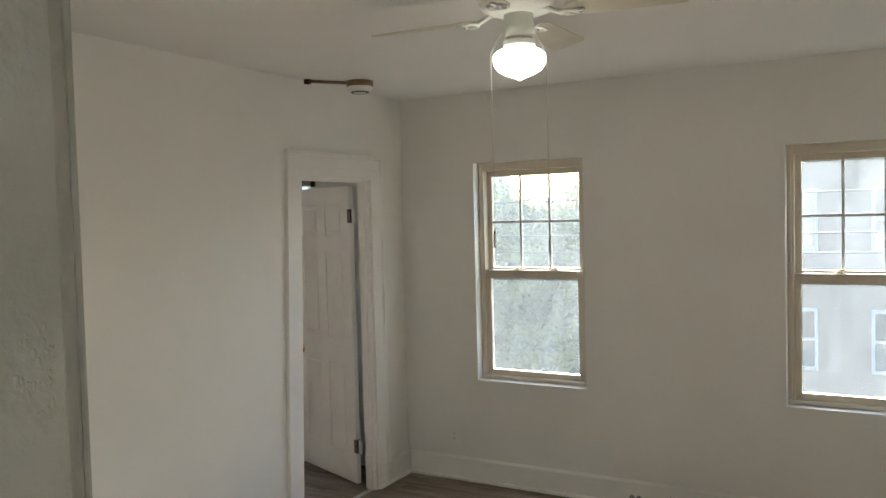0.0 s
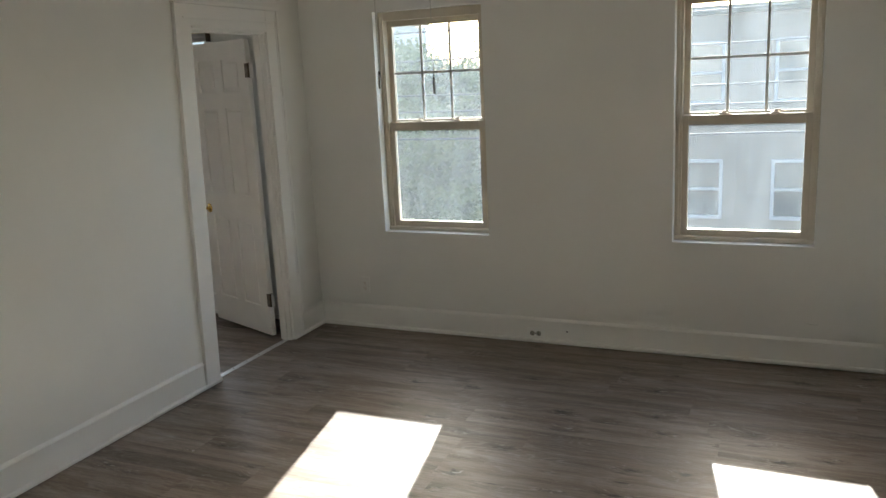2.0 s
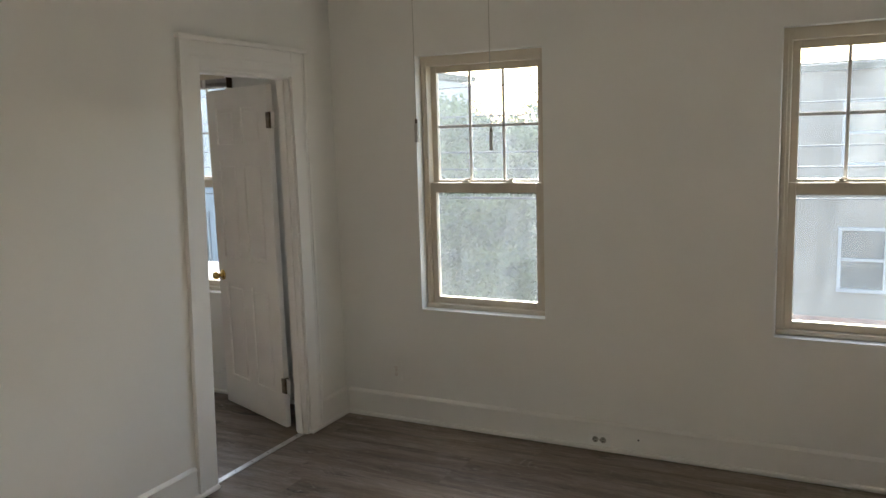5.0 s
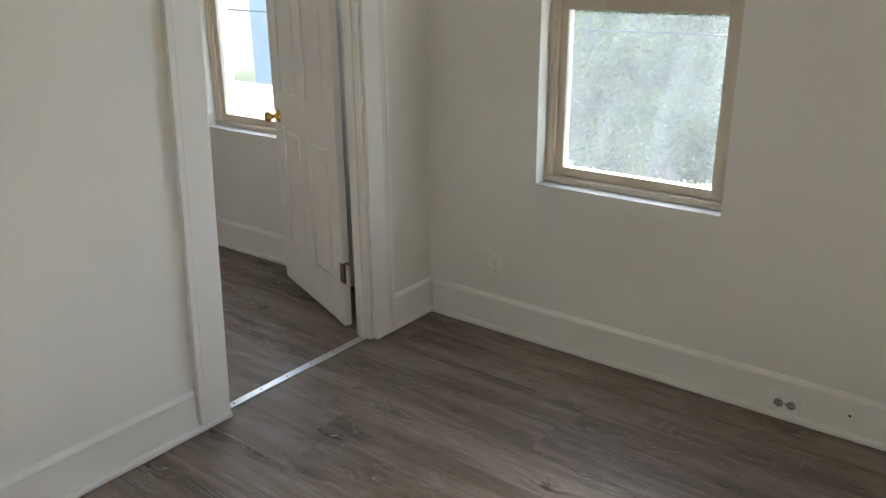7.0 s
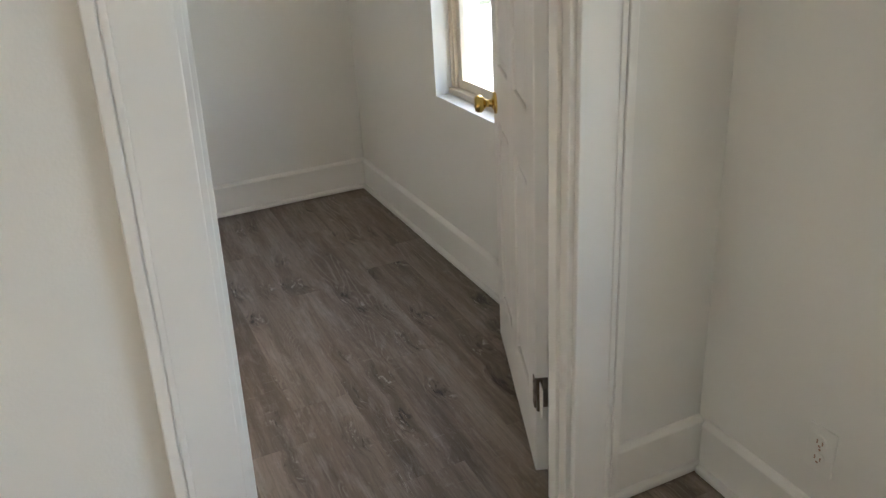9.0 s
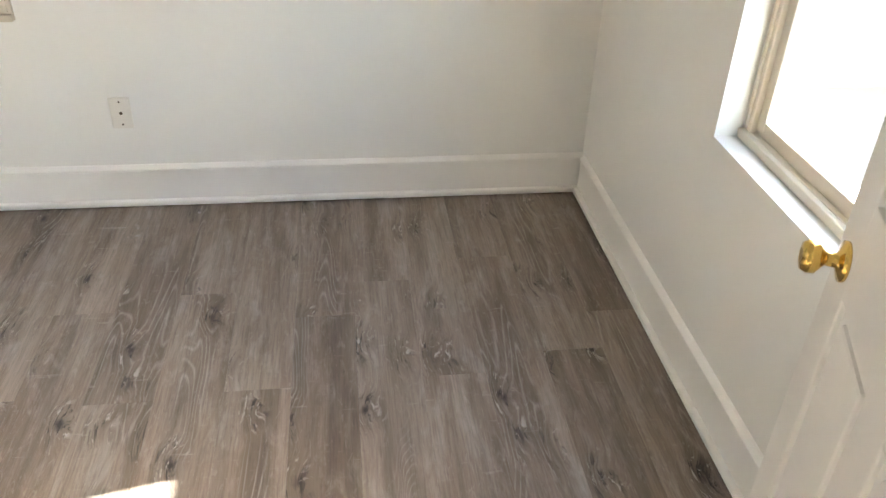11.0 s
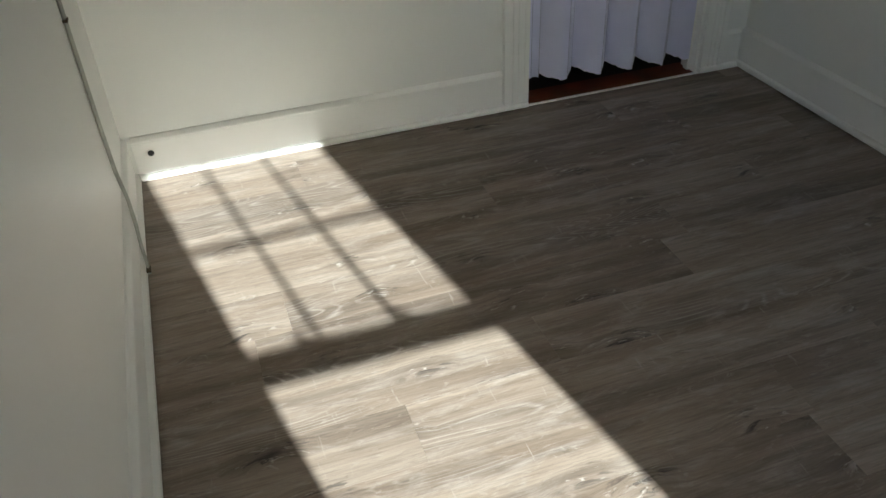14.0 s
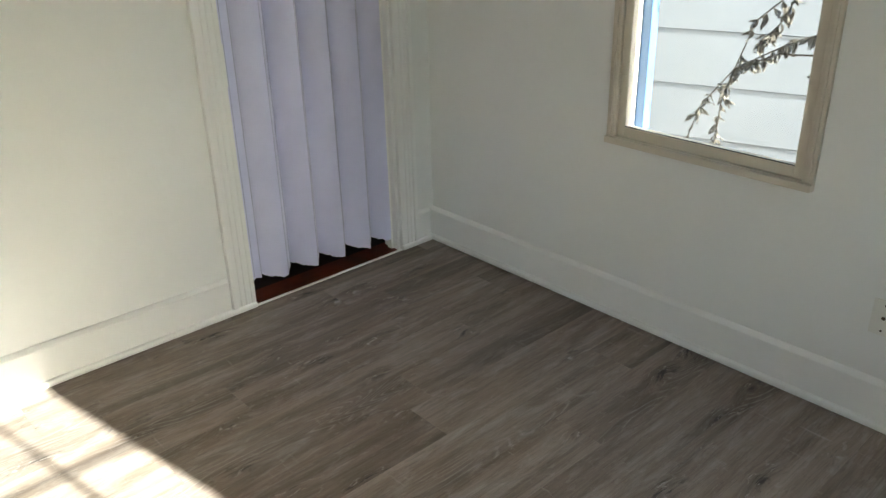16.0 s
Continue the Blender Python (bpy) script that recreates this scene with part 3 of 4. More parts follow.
    for k in (0.34, 0.70):
        part("sash_lock", boxes((w * k - 0.024, w * k + 0.024, ya + 0.002, ya + 0.026, mid + 0.018, mid + 0.026), (w * k - 0.010, w * k + 0.016, ya + 0.004, ya + 0.02, mid + 0.026, mid + 0.036), (w * k - 0.004, w * k + 0.034, ya + 0.006, ya + 0.014, mid + 0.034, mid + 0.041), bevel=0.002), M_VINYL, low, "almond sash lock")
    return top


sash_window("window_1", pose(WIN_A[0], YN, WZ0), WIN_A[1] - WIN_A[0], "almond vinyl double-hung window facing leafy trees")
sash_window("window_2", pose(WIN_B[0], YN, WZ0), WIN_B[1] - WIN_B[0], "almond vinyl double-hung window facing a stucco building")
sash_window("window_3", pose(WIN_C[0], YN, WZ0), WIN_C[1] - WIN_C[0], "almond vinyl double-hung bedroom window in a deep white reveal", lower=M_PANE_CLEAR, mid=0.74)
w4 = sash_window("window_4", pose(XB0, WIN_W[0], WZ0, 0, 0, 90), WIN_W[1] - WIN_W[0], "almond vinyl window facing white siding", proud=1, lower=M_PANE_CLEAR)
# outer frame and jamb carry the sky's blue shade as base colour
part("storm_frame", boxes((0.038, 0.074, 0.109, 0.150, 0.03, 1.40), (0.70, 0.732, 0.109, 0.150, 0.03, 1.40), bevel=0.002), M_BLUE_SHADE, w4, "outer storm frame, coloured blue for its skylit shade")
part("outer_jamb", boxes((0.002, 0.016, 0.110, 0.199, 0.002, 1.44), (0.754, 0.768, 0.110, 0.199, 0.002, 1.44), bevel=0.002), M_BLUE_SHADE, w4, "outer jamb, coloured blue for its skylit shade")
part("gasket", boxes((0.070, 0.70, 0.0005, 0.004, 0.0665, 0.0695), bevel=0.0008), M_BLACK, w4, "thin black glazing gasket")


def blind_rail():
    """Head rail of a raised mini-blind above the bedroom window."""
    top = thing("window_blind", pose(-1.235, YN, 2.04), "raised grey mini-blind packed under its head rail", "window blind")
    part("head_rail", boxes((-0.43, 0.445, -0.046, -0.004, 0.024, 0.052), bevel=0.003), M_BLIND, top)
    for k in range(7):
        part("slat", boxes((-0.425, 0.44, -0.040, -0.012, 0.002 + k * 0.003, 0.0042 + k * 0.003), bevel=0.0006), M_BLIND, top)
    for x in (-0.22, 0.02, 0.26):
        part("ladder_tape", boxes((x - 0.012, x + 0.012, -0.0485, -0.0465, -0.004, 0.05), bevel=0.0005), M_WHITEPL, top)
    for x in (-0.434, 0.446):
        part("bracket", boxes((x, x + 0.004, -0.05, 0.0, -0.006, 0.058), bevel=0.001), M_DARKMETAL, top)
    return top


blind_rail()


# ---- folding closet door ----
def folding_door():
    top = thing("folding_door", pose(FOLD[1], YSB - 0.045, 0), "lavender-white vinyl accordion door with a ragged bottom edge", "folding door")
    rnd = random.Random(4)
    w = FOLD[1] - FOLD[0] - 0.03
    xs, ys = [0.0], [0.0]
    steps = [(0.028, -0.004), (0.030, 0.006), (0.110, 0.03), (0.045, -0.06), (0.105, 0.058), (0.042, -0.06), (0.10, 0.058), (0.042, -0.06), (0.10, 0.058), (0.04, -0.05), (0.10, 0.03)]
    tot = sum(s[0] for s in steps)
    for dx, dy in steps:
        xs.append(xs[-1] + dx * w / tot)
        ys.append(ys[-1] + dy)
    for (xa, xb), (ya, yb) in zip(zip(xs, xs[1:]), zip(ys, ys[1:])):
        bm = bmesh.new()
        n = max(4, int((xb - xa) / 0.008))
        cols = []
        for k in range(n + 1):
            u = k / n
            x, y = xa + (xb - xa) * u, ya + (yb - ya) * u
            if xb - xa > 0.06:
                y += 0.020 * math.sin(math.pi * u) ** 0.8
            zb = 0.078 - 0.030 * (x / w) + (0.030 * (1 - u) ** 1.5 if xb - xa > 0.06 else 0.012) + rnd.uniform(-0.004, 0.004)
            cols.append([bm.verts.new((-0.015 - x, y + t, z)) for t in (0, -0.003) for z in (zb, 1.98)])
        for a, c in zip(cols, cols[1:]):
            bm.faces.new((a[0], c[0], c[1], a[1]))
            bm.faces.new((a[2], a[3], c[3], c[2]))
            bm.faces.new((a[0], a[2], c[2], c[0]))
            bm.faces.new((a[1], c[1], c[3], a[3]))
        bm.faces.new((cols[0][0], cols[0][1], cols[0][3], cols[0][2]))
        bm.faces.new((cols[-1][0], cols[-1][2], cols[-1][3], cols[-1][1]))
        panel = part("fold_panel", bm, M_FOLD, top)
        zs = 0.10 - 0.030 * (xb / w)
        part("seam", tube([(-0.015 - xb, yb + 0.0005, zs), (-0.015 - xb, yb + 0.0005, 1.98)], 0.0011, 6), M_SEAM, panel)
    part("track", boxes((-w - 0.01, -0.015, -0.02, 0.02, 1.985, 2.01), bevel=0.002), M_WHITEPL, top)
    part("handle", boxes((-0.032, -0.022, 0.006, 0.018, 0.90, 1.06), bevel=0.003), M_WHITEPL, top)
    return top


folding_door()
solid("closet_floor", boxes((-2.5, -1.5, YSB - 0.115, YSB + 0.005, -0.0055, 0.0015)), M_REDWOOD, "old red-brown wooden closet floor", "floor", "structure")
# black sheet stands for the closet's shade below the folding door's ragged edge
solid("closet_floor_back", boxes((-2.5, -1.5, -4.6, YSB - 0.115, -0.0055, 0.0)), M_BLACK, "closet floor behind the folding door, blackened for shade", "floor", "structure")
solid("trim", boxes((FOLD[0] + 0.002, FOLD[1] - 0.002, YSB + 0.006, YSB + 0.018, 0.0005, 0.007), bevel=0.002), M_TRIM, "thin white edging strip at the closet threshold", "trim", "structure")
latch = thing("strike_plate", pose(FOLD[0] + 0.015, YSB - 0.06, 0.42, 0, 0, 0), "small painted strike plate on the closet jamb", "strike plate")
part("plate", boxes((-0.002, 0.0015, -0.012, 0.012, -0.03, 0.03), bevel=0.0006), M_TRIM, latch)
for z in (-0.018, 0.0, 0.018):
    part("screw", lathe([(0.003, 0), (0.003, 0.0012), (0.001, 0.0014)], 8, pose(0.0012, 0, z, 0, 90)), M_DARKMETAL, latch)


# ---- ceiling fan ----
def ceiling_fan():
    top = thing("ceiling_fan", pose(1.80, -2.12, H), "white four-blade ceiling fan with a lit schoolhouse globe", "ceiling fan")
    part("canopy", lathe([(0.10, 0), (0.10, -0.012), (0.09, -0.02)], 32), M_FAN, top)
    part("motor_housing", lathe([(0.09, -0.018), (0.125, -0.026), (0.138, -0.045), (0.138, -0.078), (0.125, -0.095), (0.09, -0.108), (0.06, -0.112)], 40), M_FAN, top)
    part("light_fitter", lathe([(0.05, -0.11), (0.05, -0.19), (0.046, -0.197)], 32), M_FAN, top)
    part("collar", lathe([(0.046, -0.196), (0.054, -0.199), (0.056, -0.207), (0.053, -0.211), (0.056, -0.215), (0.055, -0.222), (0.05, -0.226)], 32), M_FAN, top, "beaded white collar of the lamp")
    part("globe", lathe([(0.048, -0.222), (0.056, -0.228), (0.079, -0.238), (0.090, -0.250), (0.092, -0.266), (0.089, -0.284), (0.076, -0.303), (0.052, -0.317), (0.025, -0.327), (0.010, -0.334), (0.003, -0.338)], 40), M_GLOBE, top, "lit white opal glass globe")
    for k in range(4):
        turn = pose(0, 0, 0, 0, 0, 90 * k + 2)
        bm = bmesh.new()
        pitch = pose(0, 0, -0.118, -12, 0, 0)
        n = 14
        ring = []
        for i in range(n + 1):
            a = -math.pi / 2 + math.pi * i / n
            ring.append((0.545 + 0.035 * math.cos(a), 0.070 * math.sin(a)))
        ring += [(0.19, 0.048), (0.175, 0.03), (0.175, -0.03), (0.19, -0.048)]
        lo = [bm.verts.new(pitch @ Vector((x, y, 0))) for x, y in ring]
        hi = [bm.verts.new(pitch @ Vector((x, y, 0.006))) for x, y in ring]
        bm.faces.new(lo[::-1])
        bm.faces.new(hi)
        for i in range(len(ring)):
            j = (i + 1) % len(ring)
            bm.faces.new((lo[i], lo[j], hi[j], hi[i]))
        b = part("blade", bm, M_BLADE, top)
        b.matrix_local = turn
        bm = tube([(0.10, 0, -0.099), (0.13, 0, -0.114), (0.16, 0, -0.127), (0.19, 0, -0.126)], 0.009, 8)
        for s in (-1, 1):
            tube([(0.15, s * 0.004, -0.124), (0.165, s * 0.03, -0.128), (0.195, s * 0.036, -0.128), (0.215, s * 0.022, -0.127), (0.205, s * 0.008, -0.126), (0.185, s * 0.012, -0.126)], 0.005, 6, bm)
        bx(bm, 0.18, 0.235, -0.008, 0.008, -0.128, -0.121, bevel=0.002)
        part("blade_bracket", bm, M_FAN, b, "ornate scrolled bracket")
    for dx, z1 in ((-0.099, -0.863), (0.093, -0.890)):
        bm = bmesh.new()
        ex = Vector((0.872, 0.49, 0))
        a, c = Vector((0, 0, -0.155)) + ex * 0.052 * (1 if dx > 0 else -1), Vector((0, 0, -0.245)) + ex * dx
        pts = [a.lerp(c, i / 8) for i in range(9)]
        e = Vector((c.x, c.y, z1))
        pts += [c.lerp(e, i / 80) for i in range(1, 81)]
        tube([pts[0], pts[8], pts[-1]], 0.0009, 5, bm)
        for p in pts:
            bmesh.ops.create_icosphere(bm, subdivisions=1, radius=0.0019, matrix=Matrix.Translation(p))
        ch = part("pull_chain", bm, M_CHAIN, top, "beaded metal pull chain")
        part("fob", boxes((e.x - 0.0042, e.x + 0.0042, e.y - 0.0042, e.y + 0.0042, z1 - 0.052, z1 - 0.004), bevel=0.0012), M_CHAIN, ch, "square nickel chain fob")
        part("connector", lathe([(0.0015, z1 + 0.008), (0.0035, z1 + 0.005), (0.0035, z1 - 0.004), (0.0015, z1 - 0.005)], 10, Matrix.Translation((e.x, e.y, 0))), M_DARKMETAL, ch)
    return top


ceiling_fan()

det = thing("smoke_detector", pose(0.21, -0.79, H), "round white smoke detector on a tan wooden ceiling block", "smoke detector")
part("base_block", lathe([(0.078, 0), (0.078, -0.028), (0.074, -0.032)], 36), M_OLDWOOD, det, "tan stained wooden block")
part("housing", lathe([(0.07, -0.031), (0.07, -0.048), (0.062, -0.06), (0.045, -0.066), (0.02, -0.068)], 36), M_WHITEPL, det)
part("vent_ring", lathe([(0.052, -0.062), (0.054, -0.0655), (0.044, -0.0695), (0.042, -0.066)], 36), M_BLACK, det)
con = thing("ceiling_conduit", pose(0, 0, H), "tan painted wire conduit along the ceiling", "conduit")
part("pipe", tube([(0.155, -0.85, -0.012), (0.02, -1.03, -0.012)], 0.009, 10), M_OLDWOOD, con)
part("pipe", tube([(0.142, -0.84, -0.010), (0.008, -1.02, -0.010)], 0.006, 8), M_OLDWOOD, con)
part("clip", boxes((-0.002, 0.03, -1.045, -1.015, -0.028, 0.0), bevel=0.003), M_DARKMETAL, con)


# ---- outlets, plates, cable ----
def blank_plate(m, label):
    top = thing("wall_plate", m, label, "wall plate")
    part("cover", boxes((-0.036, 0.036, -0.006, 0, -0.058, 0.058), bevel=0.0025), M_IVORY, top)
    for z, r in ((0.042, 0.0035), (0.0, 0.006), (-0.042, 0.0035)):
        part("screw" if z else "jack", lathe([(r, 0), (r, 0.002), (r * 0.5, 0.003)], 12, pose(0, -0.0055, z, 90)), M_DARKMETAL, top)


blank_plate(pose(XB0, -1.666, 0.368, 0, 0, 90), "ivory jack plate with two screws on the bedroom wall")


def duplex(m, label, cover, face, slot):
    """Duplex outlet: plate, two round faces with slots, one screw."""
    out = thing("power_outlet", m, label, "power outlet")
    part("cover", boxes((-0.036, 0.036, -0.007, 0, -0.058, 0.058), bevel=0.003), cover, out)
    for z in (-0.021, 0.021):
        soc = part("socket", lathe([(0.0165, 0), (0.0165, 0.003), (0.015, 0.0035)], 20, pose(0, -0.0065, z, 90)), face, out)
        part("slot", boxes((-0.0085, -0.0055, -0.0106, -0.0098, z - 0.005, z + 0.005), (0.0055, 0.0085, -0.0106, -0.0098, z - 0.005, z + 0.005), (-0.003, 0.003, -0.0106, -0.0098, z - 0.0125, z - 0.0085)), slot, soc)
    part("screw", lathe([(0.003, 0), (0.003, 0.001), (0.001, 0.0014)], 10, pose(0, -0.0068, 0, 90)), slot, out)


duplex(pose(1.583, YN - 0.014, 0.064, 0, 90, 0), "white duplex power outlet set sideways in the baseboard", M_WHITEPL, M_SOCKET, M_BLACK)
duplex(pose(0.339, YN, 0.307), "duplex outlet painted over like the wall, tan slots", M_WALL, M_WALL, M_TAN)
solid("nail_hole", lathe([(0.005, 0), (0.005, 0.0012), (0.003, 0.0014)], 10, pose(1.79, YN - 0.0138, 0.088, 90)), M_BLACK, "small dark nail hole in the baseboard", "hole")
solid("cable_hole", lathe([(0.011, 0), (0.011, 0.0012), (0.008, 0.0014)], 14, pose(-0.196, YSB + 0.0138, 0.10, -90)), M_BLACK, "round dark cable hole drilled in the baseboard", "hole")

cab = thing("wall_cable", pose(XB1, -3.28, 0), "grey painted cable clipped down the wall and over the baseboard", "cable")
part("cord", tube([(-0.006, 0, 2.59), (-0.006, 0.003, 1.6), (-0.006, 0, 0.9), (-0.007, 0.0, 0.42), (-0.010, 0.005, 0.27), (-0.022, 0.03, 0.185), (-0.028, 0.07, 0.13), (-0.03, 0.12, 0.085), (-0.036, 0.17, 0.045), (-0.038, 0.2, 0.02)], 0.005, 8), M_CABLE, cab)
part("cord", tube([(-0.005, 0.012, 2.59), (-0.005, 0.013, 1.6), (-0.005, 0.012, 0.9), (-0.006, 0.012, 0.42), (-0.009, 0.02, 0.27), (-0.022, 0.046, 0.19), (-0.027, 0.09, 0.12), (-0.03, 0.135, 0.08), (-0.036, 0.18, 0.04)], 0.004, 8), M_CABLE, cab)
for y, z, x in ((0.005, 0.72, -0.006), (0.19, 0.03, -0.037), (0.005, 1.7, -0.006)):
    part("clip", boxes((x - 0.008, 0.0 if z > 0.1 else x + 0.006, y - 0.014, y + 0.014, z - 0.004, z + 0.004), bevel=0.002), M_DARKMETAL, cab)
solid("wall_crack", tube([(3.17, YN - 0.0004, 0.252), (3.20, YN - 0.0004, 0.248), (3.225, YN - 0.0004, 0.250)], 0.0008, 5), M_SOCKET, "short hairline crack in the painted wall below the window", "crack")


# ---- outside ----
GZ = -3.3
solid("ground", boxes((-400, 400, -400, 600, GZ - 0.2, GZ)), M_GROUND, "weedy gritty ground outside", "ground", "structure")
solid("road", boxes((-120, 120, 5.0, 10.5, GZ, GZ + 0.01)), M_ASPHALT, "asphalt street below the windows", "road", "structure")


solid("wall_lower_storey", boxes((XB0 - 0.2, XE + 0.16, -6.3, YN + 0.2, GZ, -0.1)), M_STUCCO, "plain outer wall of the storey below", "wall", "structure")


def house_window(top, x, z, w, h, y):
    """A trimmed window on a far facade that faces -y."""
    win = part("window", boxes((x - w / 2 - 0.07, x - w / 2, y - 0.06, y + 0.02, z - 0.07, z + h + 0.07), (x + w / 2, x + w / 2 + 0.07, y - 0.06, y + 0.02, z - 0.07, z + h + 0.07), (x - w / 2, x + w / 2, y - 0.06, y + 0.02, z + h, z + h + 0.07), (x - w / 2, x + w / 2, y - 0.08, y + 0.02, z - 0.07, z), (x - w / 2, x + w / 2, y - 0.045, y + 0.02, z + h / 2 - 0.03, z + h / 2 + 0.03), bevel=0.01), M_FARTRIM, top)
    part("pane", boxes((x - w / 2, x + w / 2, y + 0.03, y + 0.05, z, z + h)), M_OUTGLASS, win)


def far_house(name, label, x0, x1, y, z1, material, xs, zs, w=0.78, h=1.3, deep=8.0, roof=M_GROUND):
    top = thing(name, pose(0, 0, GZ), label, "building")
    holes = [(x - w / 2, x + w / 2, z - GZ, z + h - GZ) for x in xs for z in zs]
    part("wall", wall_bm("x", x0, x1, y, y + 0.25, 0, z1 - GZ, holes), material, top)
    part("back_wall", boxes((x0, x1, y + 0.6, y + deep, 0, z1 - GZ - 0.05)), material, top)
    part("roof", boxes((x0 - 0.15, x1 + 0.15, y - 0.15, y + deep, z1 - GZ, z1 - GZ + 0.18), bevel=0.02), roof, top)
    part("brick_band", boxes((x0, x1, y - 0.03, y, 0.9, 1.15)), M_BRICKRED, top)
    for x in xs:
        for z in zs:
            house_window(top, x, z - GZ, w, h, y)


far_house("stucco_building", "pale grey stucco building with white-trimmed windows across the street", -0.6, 14, 13.4, 2.68, M_STUCCO, (1.25, 3.1, 4.95, 6.8, 8.65, 10.5, 12.35), (-1.55, 0.92), 0.74, 1.15)
far_house("grey_house", "blue-grey sided house across the street", -17, -8.6, 13.0, 3.4, M_GREYSIDE, (-15.6, -13.6, -11.4, -9.6), (-1.6, 1.2))

shed = thing("low_building", pose(-5.0, 4.1, GZ), "low white-coated flat roof building below the bedroom window", "building")
part("wall", boxes((-4.4, 0.4, -2.0, 1.45, 0, 2.95)), M_STUCCO, shed)
part("roof", boxes((-4.55, 0.55, -2.15, 1.6, 2.95, 3.09), bevel=0.02), M_ROOFWHITE, shed)

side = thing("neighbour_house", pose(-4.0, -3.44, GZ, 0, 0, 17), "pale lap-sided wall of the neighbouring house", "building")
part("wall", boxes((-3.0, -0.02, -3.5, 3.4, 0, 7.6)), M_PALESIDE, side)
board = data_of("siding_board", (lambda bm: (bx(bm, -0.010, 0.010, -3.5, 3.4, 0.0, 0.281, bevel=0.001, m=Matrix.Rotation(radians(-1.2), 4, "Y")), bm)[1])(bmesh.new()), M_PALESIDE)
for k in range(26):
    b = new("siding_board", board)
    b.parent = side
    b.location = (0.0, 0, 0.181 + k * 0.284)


def fence_panel():
    """White vinyl fence panel between two capped posts."""
    top = thing("fence_panel", pose(-4.78, 10.75, GZ), "white vinyl fence panel between two capped posts", "fence")
    for x in (-0.36, 0.36):
        post = part("post", boxes((x - 0.06, x + 0.06, -0.06, 0.06, 0, 1.22), bevel=0.006), M_WHITESIDE, top)
        part("cap", boxes((x - 0.08, x + 0.08, -0.08, 0.08, 1.22, 1.25), (x - 0.05, x + 0.05, -0.05, 0.05, 1.25, 1.28), bevel=0.006), M_WHITESIDE, post)
    for z in (0.12, 1.04):
        part("rail", boxes((-0.30, 0.30, -0.025, 0.025, z, z + 0.1), bevel=0.004), M_WHITESIDE, top)
    for k in range(5):
        part("slat", boxes((-0.295 + k * 0.118, -0.180 + k * 0.118, -0.012, 0.012, 0.22, 1.04), bevel=0.003), M_WHITESIDE, top)


fence_panel()


def tree(m, seed, height, spread, leaves, label, name="tree", group=""):
    rnd = random.Random(seed)
    top = thing(name, m, label, name, group=group)
    bm = tube([(0, 0, 0), (0.06, 0.02, height * 0.2), (-0.05, 0.05, height * 0.4), (0.08, 0, height * 0.6)], 0.17, 10, taper=0.5)
    tips = []
    for k in range(14):
        a, z = rnd.uniform(0, 6.28), height * rnd.uniform(0.3, 0.62)
        r, up = spread * rnd.uniform(0.5, 1.0), height * rnd.uniform(0.12, 0.38)
        p = [Vector((0, 0, z)).lerp(Vector((r * math.cos(a), r * math.sin(a), z + up)), i / 4) + Vector((rnd.uniform(-.1, .1), rnd.uniform(-.1, .1), 0.15 * math.sin(i))) * (i > 0) for i in range(5)]
        tube(p, 0.06, 6, bm, taper=0.2)
        tips += p[2:]
        for _ in range(3):
            q = p[rnd.randint(2, 4)]
            e = q + Vector((rnd.uniform(-1, 1), rnd.uniform(-1, 1), rnd.uniform(-.3, 0.9))) * spread * 0.35
            tube([q, q.lerp(e, 0.5) + Vector((0, 0, 0.08)), e], 0.022, 5, bm, taper=0.3)
            tips += [q.lerp(e, 0.5), e]
    part("trunk", bm, M_BARK, top)
    verts, faces = [], []
    for k in range(leaves):
        c = rnd.choice(tips) + Vector((rnd.gauss(0, 1), rnd.gauss(0, 1), rnd.gauss(0, 0.8))) * spread * 0.095
        u = Vector((rnd.gauss(0, 1), rnd.gauss(0, 1), rnd.gauss(0, 1))).normalized()
        v = u.orthogonal().normalized()
        s = rnd.uniform(0.035, 0.075)
        n = len(verts)
        verts += [c - u * s, c + v * s * 0.5, c + u * s, c - v * s * 0.5]
        faces.append((n, n + 1, n + 2, n + 3))
    me = bpy.data.meshes.new("crown")
    me.from_pydata([tuple(v) for v in verts], [], faces)
    me.materials.append(M_LEAF)
    ob = new("crown", me)
    ob.parent = top
    tagged(ob, kind="stuff")


solid("lawn", boxes((-30, -0.7, 10.9, 40, GZ, GZ + 0.03)), M_GRASS, "weedy green lawn under the trees", "lawn", "structure")
tree(pose(-4.6, 11.5, GZ), 3, 5.6, 2.4, 40000, "leafy green street tree with drooping branches")
tree(pose(-7.6, 15.0, GZ), 8, 6.2, 2.6, 32000, "leafy tree behind the street tree")
tree(pose(-2.2, 12.6, GZ), 12, 5.0, 1.6, 28000, "slim green tree beside the stucco building")
tree(pose(-5.8, 11.4, GZ), 21, 4.2, 2.2, 32000, "low bushy tree at the kerb")
tree(pose(-3.4, 14.9, GZ), 33, 5.7, 2.4, 32000, "dense tree further back in the yard")
tree(pose(-3.3, 11.3, GZ), 40, 3.2, 1.8, 24000, "round green shrub below the street tree")
for k, (sx, sy) in enumerate(((-6.6, 12.4), (-5.0, 13.2), (-3.9, 12.2), (-2.6, 13.4), (-1.4, 12.0), (-8.0, 12.9))):
    tree(pose(sx, sy, GZ), 50 + k, 2.3, 1.5, 14000, "dense leafy shrub in the yard under the trees", "shrub", "shrubs in the yard")

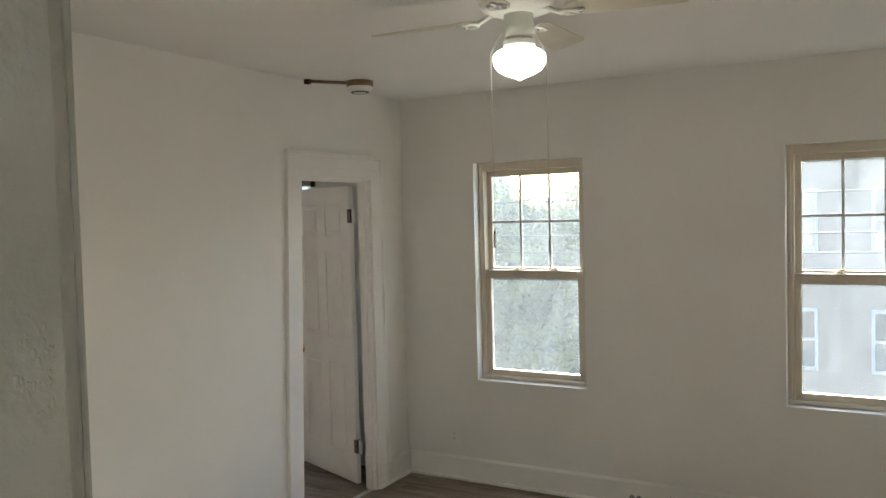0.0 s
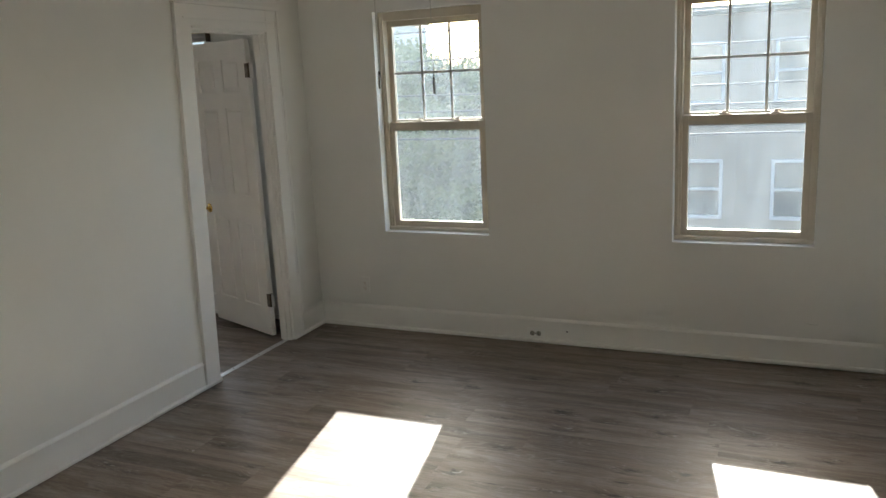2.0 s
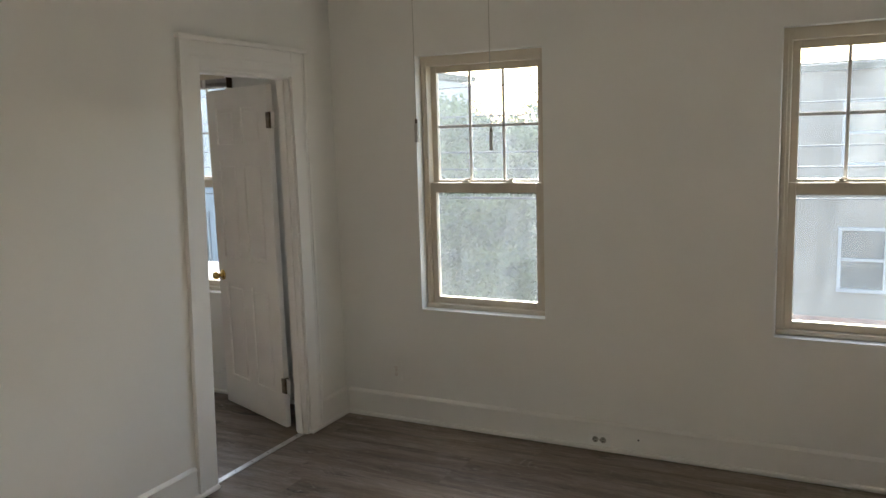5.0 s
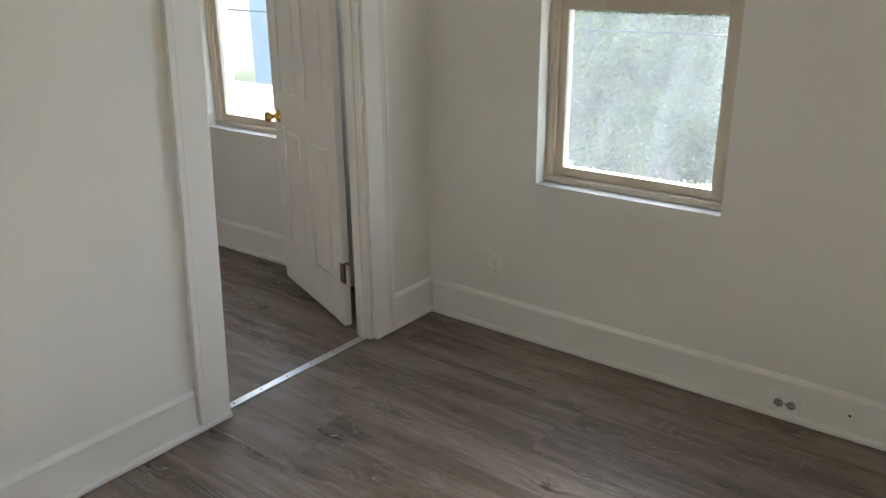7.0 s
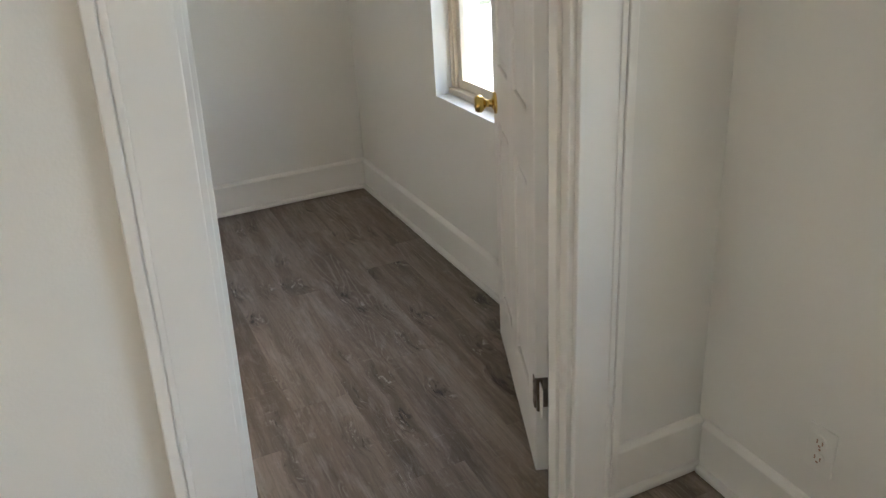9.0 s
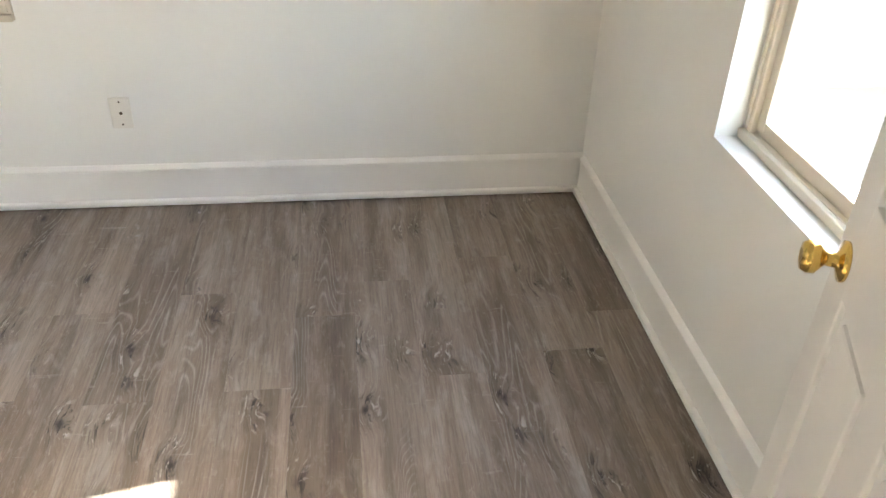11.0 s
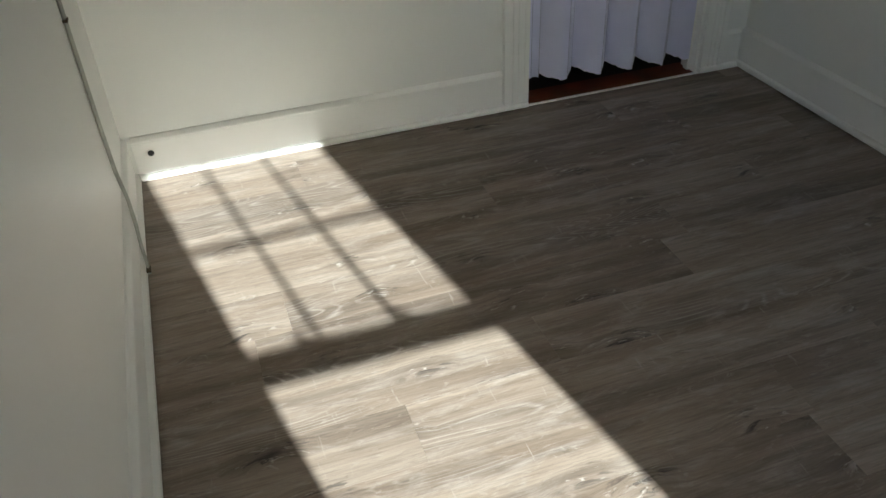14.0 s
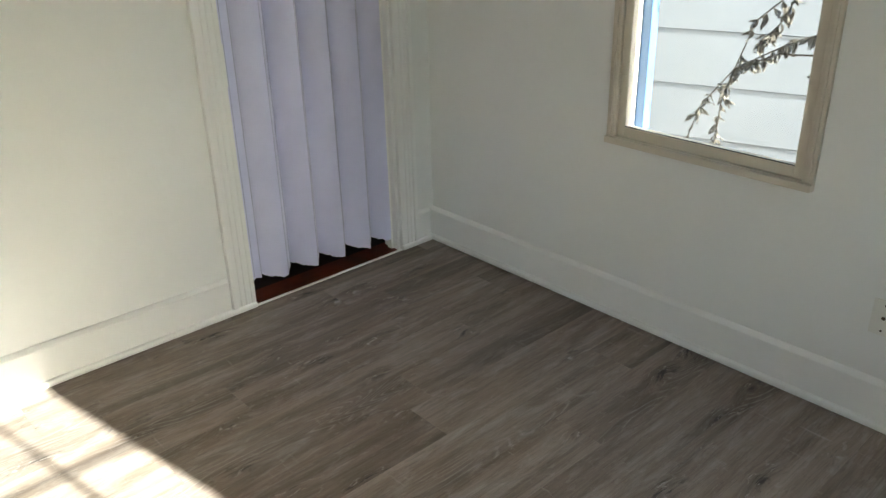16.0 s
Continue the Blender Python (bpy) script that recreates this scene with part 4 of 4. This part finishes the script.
for k, (y, z, sag) in enumerate(((9.0, 1.05, 0.25), (9.1, 1.35, 0.3), (9.4, 2.0, 0.2), (9.0, 2.5, 0.35), (8.6, 0.6, 0.2))):
    solid("power_line", tube([(x, y, z + sag * ((x / 14) ** 2) + 0.02 * k * x / 14) for x in range(-28, 29, 4)], 0.014, 5), M_WIRE, "thin overhead power line across the street", "power line", group="street cables")


def vine():
    """Dry vine hanging outside the west window."""
    rnd = random.Random(5)
    top = thing("dry_vine", pose(-2.95, -2.3, WZ0), "dry brown vine with curled leaves hanging outside the window", "vine")
    stems = [[(0.14, 0.9, 1.55), (0.06, 0.4, 0.95), (0, 0.1, 0.62), (0, 0.015, 0.497), (0, -0.064, 0.425), (0, -0.123, 0.252), (0, -0.24, 0.098), (0, -0.275, -0.008), (0, -0.29, -0.2)],
             [(0.06, 0.4, 0.40), (0, 0.204, 0.336), (0, 0.034, 0.323), (0, -0.123, 0.252), (0, -0.16, 0.12), (0, -0.165, -0.006), (0, -0.17, -0.15)],
             [(0.05, 0.4, 0.5), (0, 0.19, 0.415), (0, 0.06, 0.36), (0, -0.123, 0.252)],
             [(0.05, 0.3, 0.7), (0, 0.08, 0.55), (0, 0.02, 0.42), (0, -0.05, 0.34)],
             [(0.14, 0.9, 1.5), (0.05, 0.45, 0.9), (0, 0.24, 0.6), (0, 0.16, 0.42), (0, 0.19, 0.25)]]
    bm = bmesh.new()
    for s in stems:
        tube(s, 0.0035, 5, bm, taper=0.6)
    part("stem", bm, M_BARK, top)
    lb = bmesh.new()
    rows = [[lb.verts.new((0.010 * math.sin(math.pi * i / 5) * s, 0.010 * abs(s) * math.sin(i * 0.9), -0.055 * i / 5)) for s in (-1, 0, 1)] for i in range(6)]
    for a, c in zip(rows, rows[1:]):
        for k in (0, 1):
            lb.faces.new((a[k], a[k + 1], c[k + 1], c[k]))
    leaf = data_of("leaf", lb, M_DRYLEAF)
    for s in stems:
        for _ in range(54):
            i = max(rnd.randint(0, len(s) - 2), rnd.randint(0, len(s) - 2))
            p = Vector(s[i]).lerp(Vector(s[i + 1]), rnd.random())
            o = new("leaf", leaf)
            o.parent = top
            o.matrix_local = Matrix.Translation(p) @ Euler((rnd.gauss(0, 0.5), rnd.gauss(0, 0.5), rnd.uniform(0, 6.28))).to_matrix().to_4x4() @ Matrix.Scale(rnd.uniform(0.45, 1.05), 4)


vine()


# ---- the floor's planks ----
def plank_mesh(l, w):
    return data_of("plank", boxes((0.0001, l - 0.0001, 0.0001, w - 0.0001, -0.006, 0.0), bevel=0.0004), M_PLANK)


def lay(x0, x1, y0, y1, seed):
    rnd = random.Random(seed)
    PW, PL = 0.182, 1.22
    whole = plank_mesh(PL, PW)
    y = y1
    while y > y0 + 0.01:
        w = min(PW, y - y0)
        x = x0 - rnd.uniform(0.1, PL - 0.1)
        while x < x1:
            a, c = max(x, x0), min(x + PL, x1)
            if c - a > 0.02:
                ob = new("plank", whole if (c - a > PL - 1e-4 and w == PW) else plank_mesh(c - a, w))
                ob.parent = floor
                ob.location = (a, y - w, 0)
            x += PL
        y -= PW


lay(XB1 + 0.04, XE - 0.0, YS, YN - 0.0, 2)
lay(XB0, XB1 + 0.04, YSB + 0.0055, YN, 7)
lay(1.8, 4.1, -6.2, YS, 11)
